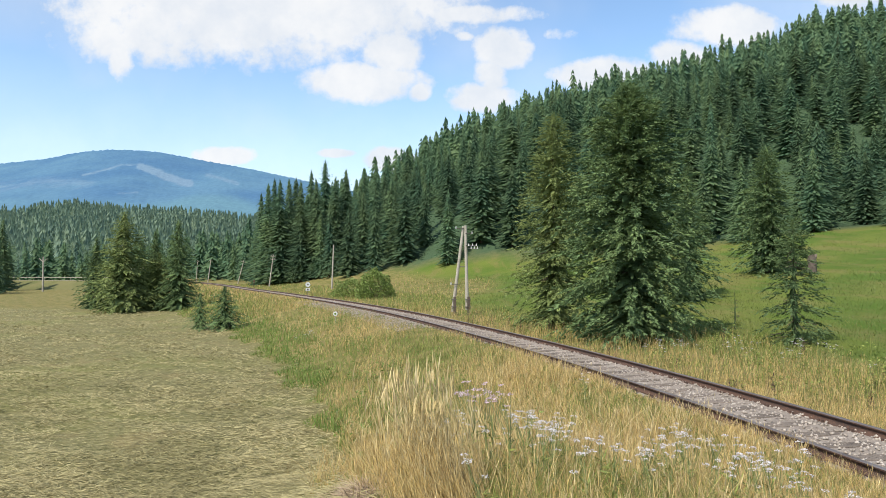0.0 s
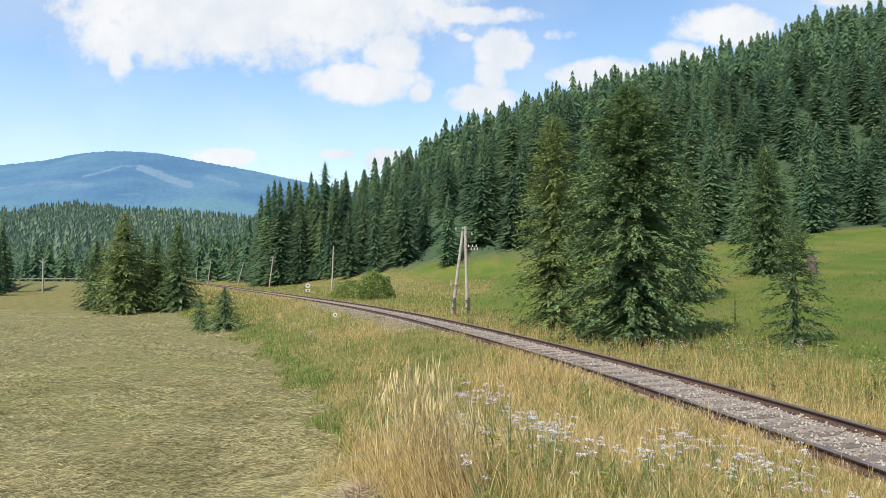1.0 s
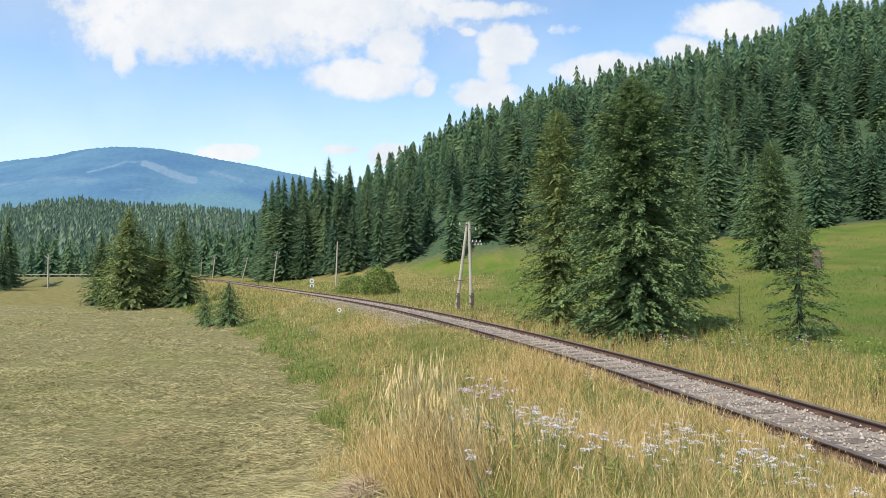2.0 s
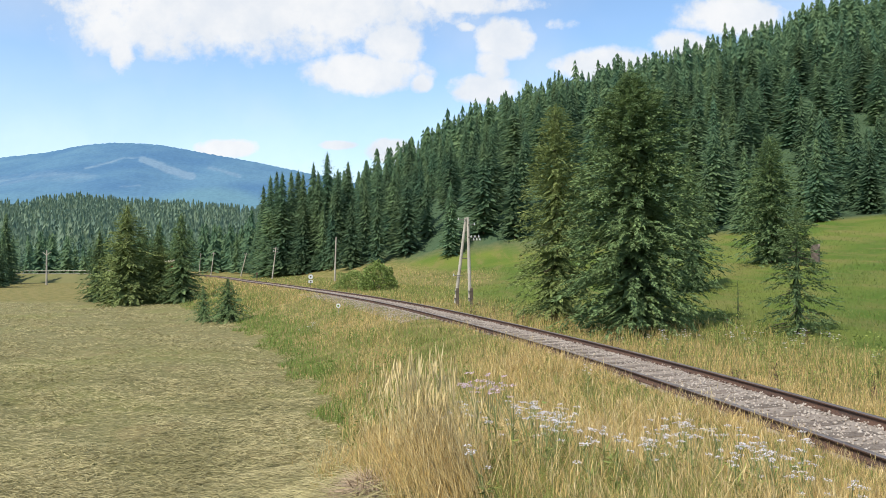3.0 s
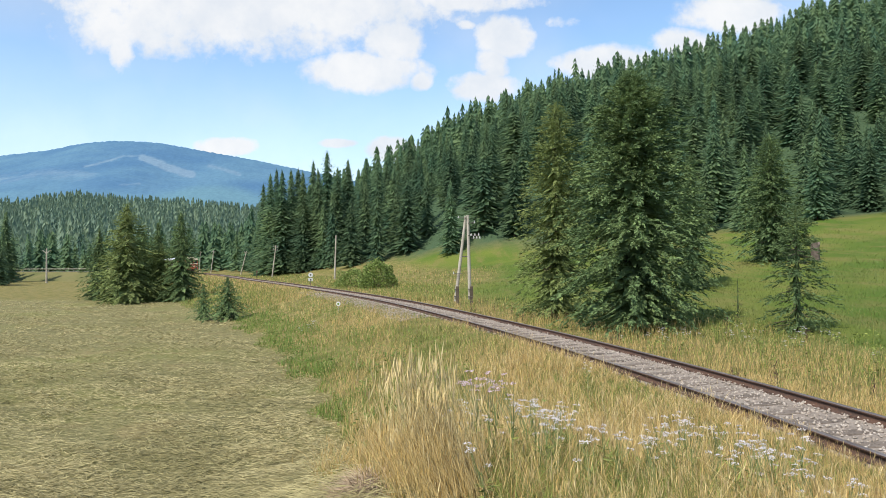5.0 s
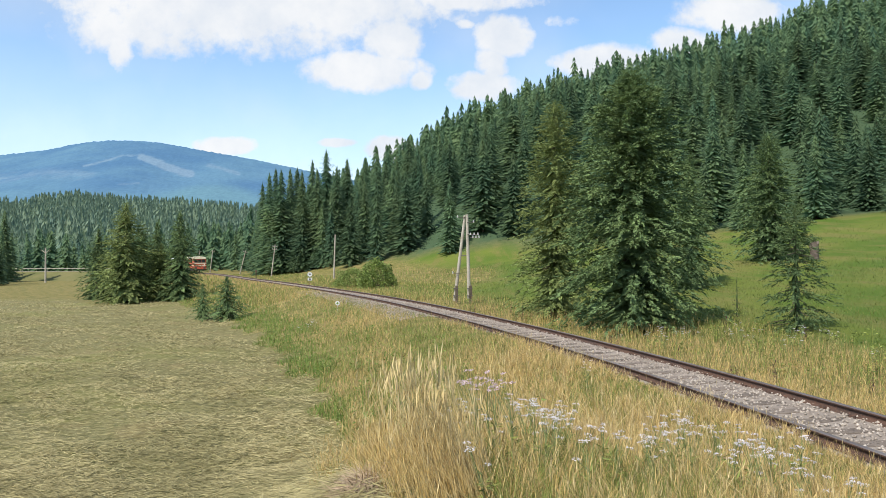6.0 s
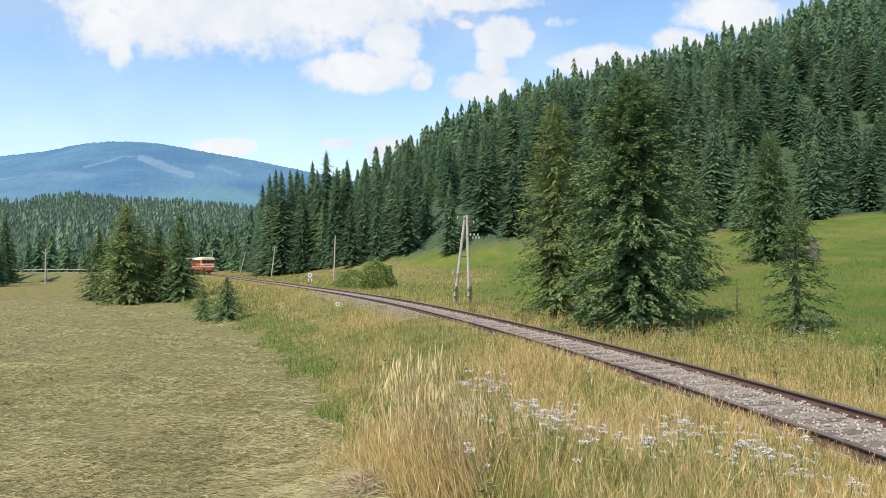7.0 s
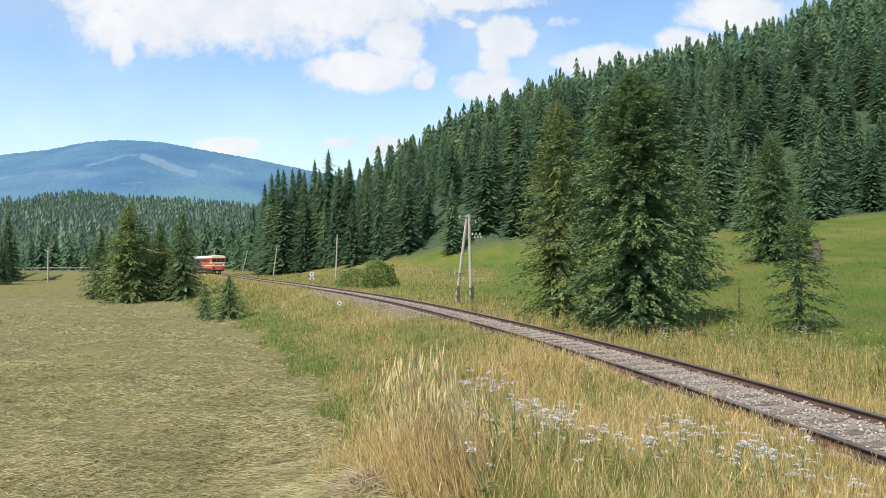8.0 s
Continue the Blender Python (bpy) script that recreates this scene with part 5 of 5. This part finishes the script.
        way = np.stack([np.cos(a), np.sin(a), rng.uniform(0.0, 0.8, m) + (2.0 if thin else 0)], 1)
        ln = rng.uniform(0.05, 0.11, m)
        v, f = sprays(rng, base, way, ln, ln * (0.12 if thin else 0.22), 0.2, 1.0)
        sx, sy = np.repeat(cx, 3) + rng.normal(size=len(cx) * 3) * 0.05, np.repeat(cy, 3) + rng.normal(size=len(cx) * 3) * 0.05
        bv, bf, _ = blades(rng, sx, sy, land(sx, sy) - 0.02, np.repeat(tall.reshape(-1, per)[:, 0], 3), rng.uniform(0, 0.25, len(sx)), np.full(len(sx), 0.007))
        stuff(name, [(v, f), (bv, bf)], mat, lab, "weeds")
    # short meadow turf on the slope
    x, y = fan(rng, 70000, 14, 95, -0.1, 0.75)
    s = beside(x, y)
    ok = (s > 7) & (s < forest_edge(y))
    x, y = x[ok], y[ok]
    v, f, _ = blades(rng, x, y, land(x, y) - 0.02, rng.uniform(0.06, 0.2, len(x)) * (0.5 + patch(x, y, 0.5)), rng.uniform(0.2, 0.8, len(x)), 0.003 + 0.00028 * y)
    stuff("meadow_grass", [(v, f)], MEADOW, "short green grass of the sloping meadow")
    # cut hay lying on the field
    x, y = fan(rng, 150000, 5, 75, -0.75, 0.05)
    ok = hay_mask(x, y) > rng.uniform(0.2, 0.8, len(x))
    ok &= rng.uniform(size=len(x)) < 0.35 + 0.65 * step01(np.sin(2.4 * y + 0.5 * x + 1.6 * np.sin(0.7 * x) + np.sin(1.3 * y)), -0.7, 0.7)
    x, y = x[ok], y[ok]
    n = len(x)
    a = rng.normal(0.1, 0.5, n) + rng.choice([0, np.pi], n)
    way = np.stack([np.cos(a), np.sin(a) * 0.8, rng.uniform(-0.12, 0.28, n)], 1)
    ridge = 0.07 * np.sin(2.4 * y + 0.5 * x + 1.6 * np.sin(0.7 * x) + np.sin(1.3 * y))
    base = np.stack([x, y, land(x, y) + ridge + rng.uniform(0.0, 0.06, n)], 1)
    ln = rng.uniform(0.09, 0.28, n)
    v, f = sprays(rng, base, way, ln, 0.0018 + 0.00022 * y, 0.1)
    # heaps and curls that the rake has left
    hx, hy = fan(rng, 15000, 5, 70, -0.75, 0.05)
    ok = (hay_mask(hx, hy) > 0.7) & (patch(hx, hy, 1.4, 3.0) > rng.uniform(0.15, 0.8, len(hx)))
    hx, hy = hx[ok], hy[ok]
    k = 14
    m = len(hx) * k
    along = np.repeat(rng.normal(0.15, 0.5, len(hx)), k)
    big = np.repeat(rng.uniform(0.5, 1.3, len(hx)), k)
    p, q = rng.normal(size=m) * 0.22 * big, rng.normal(size=m) * 0.075 * big
    cx = np.repeat(hx, k) + p * np.cos(along) - q * np.sin(along)
    cy = np.repeat(hy, k) + p * np.sin(along) + q * np.cos(along)
    lift = 0.24 * big * np.exp(-(p / (0.3 * big)) ** 2 - (q / (0.12 * big)) ** 2) * rng.uniform(0.5, 1.1, m)
    a = along + rng.normal(0, 0.5, m) + rng.choice([0, np.pi], m)
    way = np.stack([np.cos(a), np.sin(a), rng.uniform(-0.5, 0.25, m)], 1)
    ln = rng.uniform(0.08, 0.24, m)
    hv, hf = sprays(rng, np.stack([cx, cy, land(cx, cy) + 0.03 + lift], 1), way, ln, 0.003 + 0.0003 * cy, 0.3)
    stuff("cut_hay", [(v, f), (hv, hf)], HAY, "cut hay strewn in low rows over stubble", "hay")


build_grass()


# ---------------------------------------------------------------- wild flowers
def flower_model(seed, h, heads, mat, spread):
    """A branching stem with flat white flower heads."""
    rng = np.random.default_rng(seed)
    t = thing("wildflower", pose(0, 0, 0), "tall wildflower with flat white flower heads" if mat is PETAL else "tall wildflower with pale pink flower heads", "flower", "wildflowers in the grass")
    bm = bmesh.new()
    rod(bm, (0, 0, -0.05), (0.02, 0.01, h * 0.7), 0.005, 0.004, 5)
    ends = []
    for _ in range(heads):
        a, q = rng.uniform(0, 6.283), spread * rng.uniform(0.2, 1.0) ** 0.6
        e = (q * math.cos(a), q * math.sin(a), h * rng.uniform(0.82, 1.05))
        rod(bm, (0.02, 0.01, h * rng.uniform(0.45, 0.7)), e, 0.0035, 0.002, 4)
        ends.append(e)
    tagged(part("stem", bm, STEM, t), kind="stuff")
    n = 40
    lz = rng.uniform(0.05, 0.65, n) * h
    base = np.stack([np.zeros(n), np.zeros(n), lz], 1)
    way = np.stack([rng.normal(size=n), rng.normal(size=n), rng.uniform(0, 0.6, n)], 1)
    ln = rng.uniform(0.05, 0.14, n)
    v, f = sprays(rng, base, way, ln, ln * 0.07)
    part("leaves", mesh_of("leaves", v, f, GREEN), None, t)
    for e in ends:
        m = 26
        r = rng.uniform(0.02, 0.045)
        a, q = rng.uniform(0, 6.283, m), r * rng.uniform(0, 1, m) ** 0.5
        p = np.stack([e[0] + q * np.cos(a), e[1] + q * np.sin(a), e[2] + 0.3 * (r - q) + rng.uniform(-0.004, 0.006, m)], 1)
        w = np.stack([rng.normal(size=m), rng.normal(size=m), rng.uniform(0, 0.7, m)], 1)
        ln = rng.uniform(0.009, 0.016, m)
        v, f = sprays(rng, p, w, ln, ln * 0.42)
        part("flower_head", mesh_of("flower_head", v, f, mat), None, t)
    return t


def build_flowers():
    rng = np.random.default_rng(101)
    models = [flower_model(111, 0.72, 5, PETAL, 0.15), flower_model(112, 0.58, 4, PETAL, 0.12), flower_model(113, 0.65, 3, PETAL, 0.10)]
    pink = flower_model(114, 0.98, 7, PINK, 0.15)
    used = set()

    def put(model, x, y):
        m = pose(x, y, ground_z(x, y), rng.uniform(-6, 6), rng.uniform(-6, 6), rng.uniform(0, 360))
        if model in used:
            copy_thing(model, m)
        else:
            used.add(model)
            model.matrix_world = m

    # drifts: centre, spread, how many
    put(pink, 0.35, 6.6), put(pink, 0.28, 6.35), put(pink, 0.42, 6.9), put(pink, 0.44, 6.5), put(pink, 0.58, 5.9)
    for cx, cy, rx, ry, count in ((0.95, 6.3, 0.5, 0.9, 15), (1.4, 6.7, 0.6, 1.1, 10), (2.2, 6.7, 0.4, 0.8, 9), (2.7, 6.3, 0.55, 0.9, 16), (2.2, 6.9, 0.6, 0.6, 5), (2.95, 5.4, 0.2, 0.2, 3),
                                  (0.15, 7.0, 0.25, 0.6, 5), (0.9, 7.8, 0.8, 0.7, 10), (2.6, 12.2, 0.15, 0.4, 2), (10.6, 22.0, 1.6, 1.2, 10), (8.2, 22.8, 2.2, 0.8, 16), (10.2, 20.2, 0.3, 0.3, 3),
                                  (12.3, 17.0, 2.0, 1.5, 8), (-6.6, 33.5, 0.5, 0.6, 6)):
        for _ in range(count):
            x, y = cx + rng.normal() * rx * 0.6, cy + rng.normal() * ry * 0.6
            if beside(np.array([x]), np.array([y]))[0] < -1.3 or beside(np.array([x]), np.array([y]))[0] > 2.0:
                put(models[rng.integers(3)], x, y)


build_flowers()

motions()
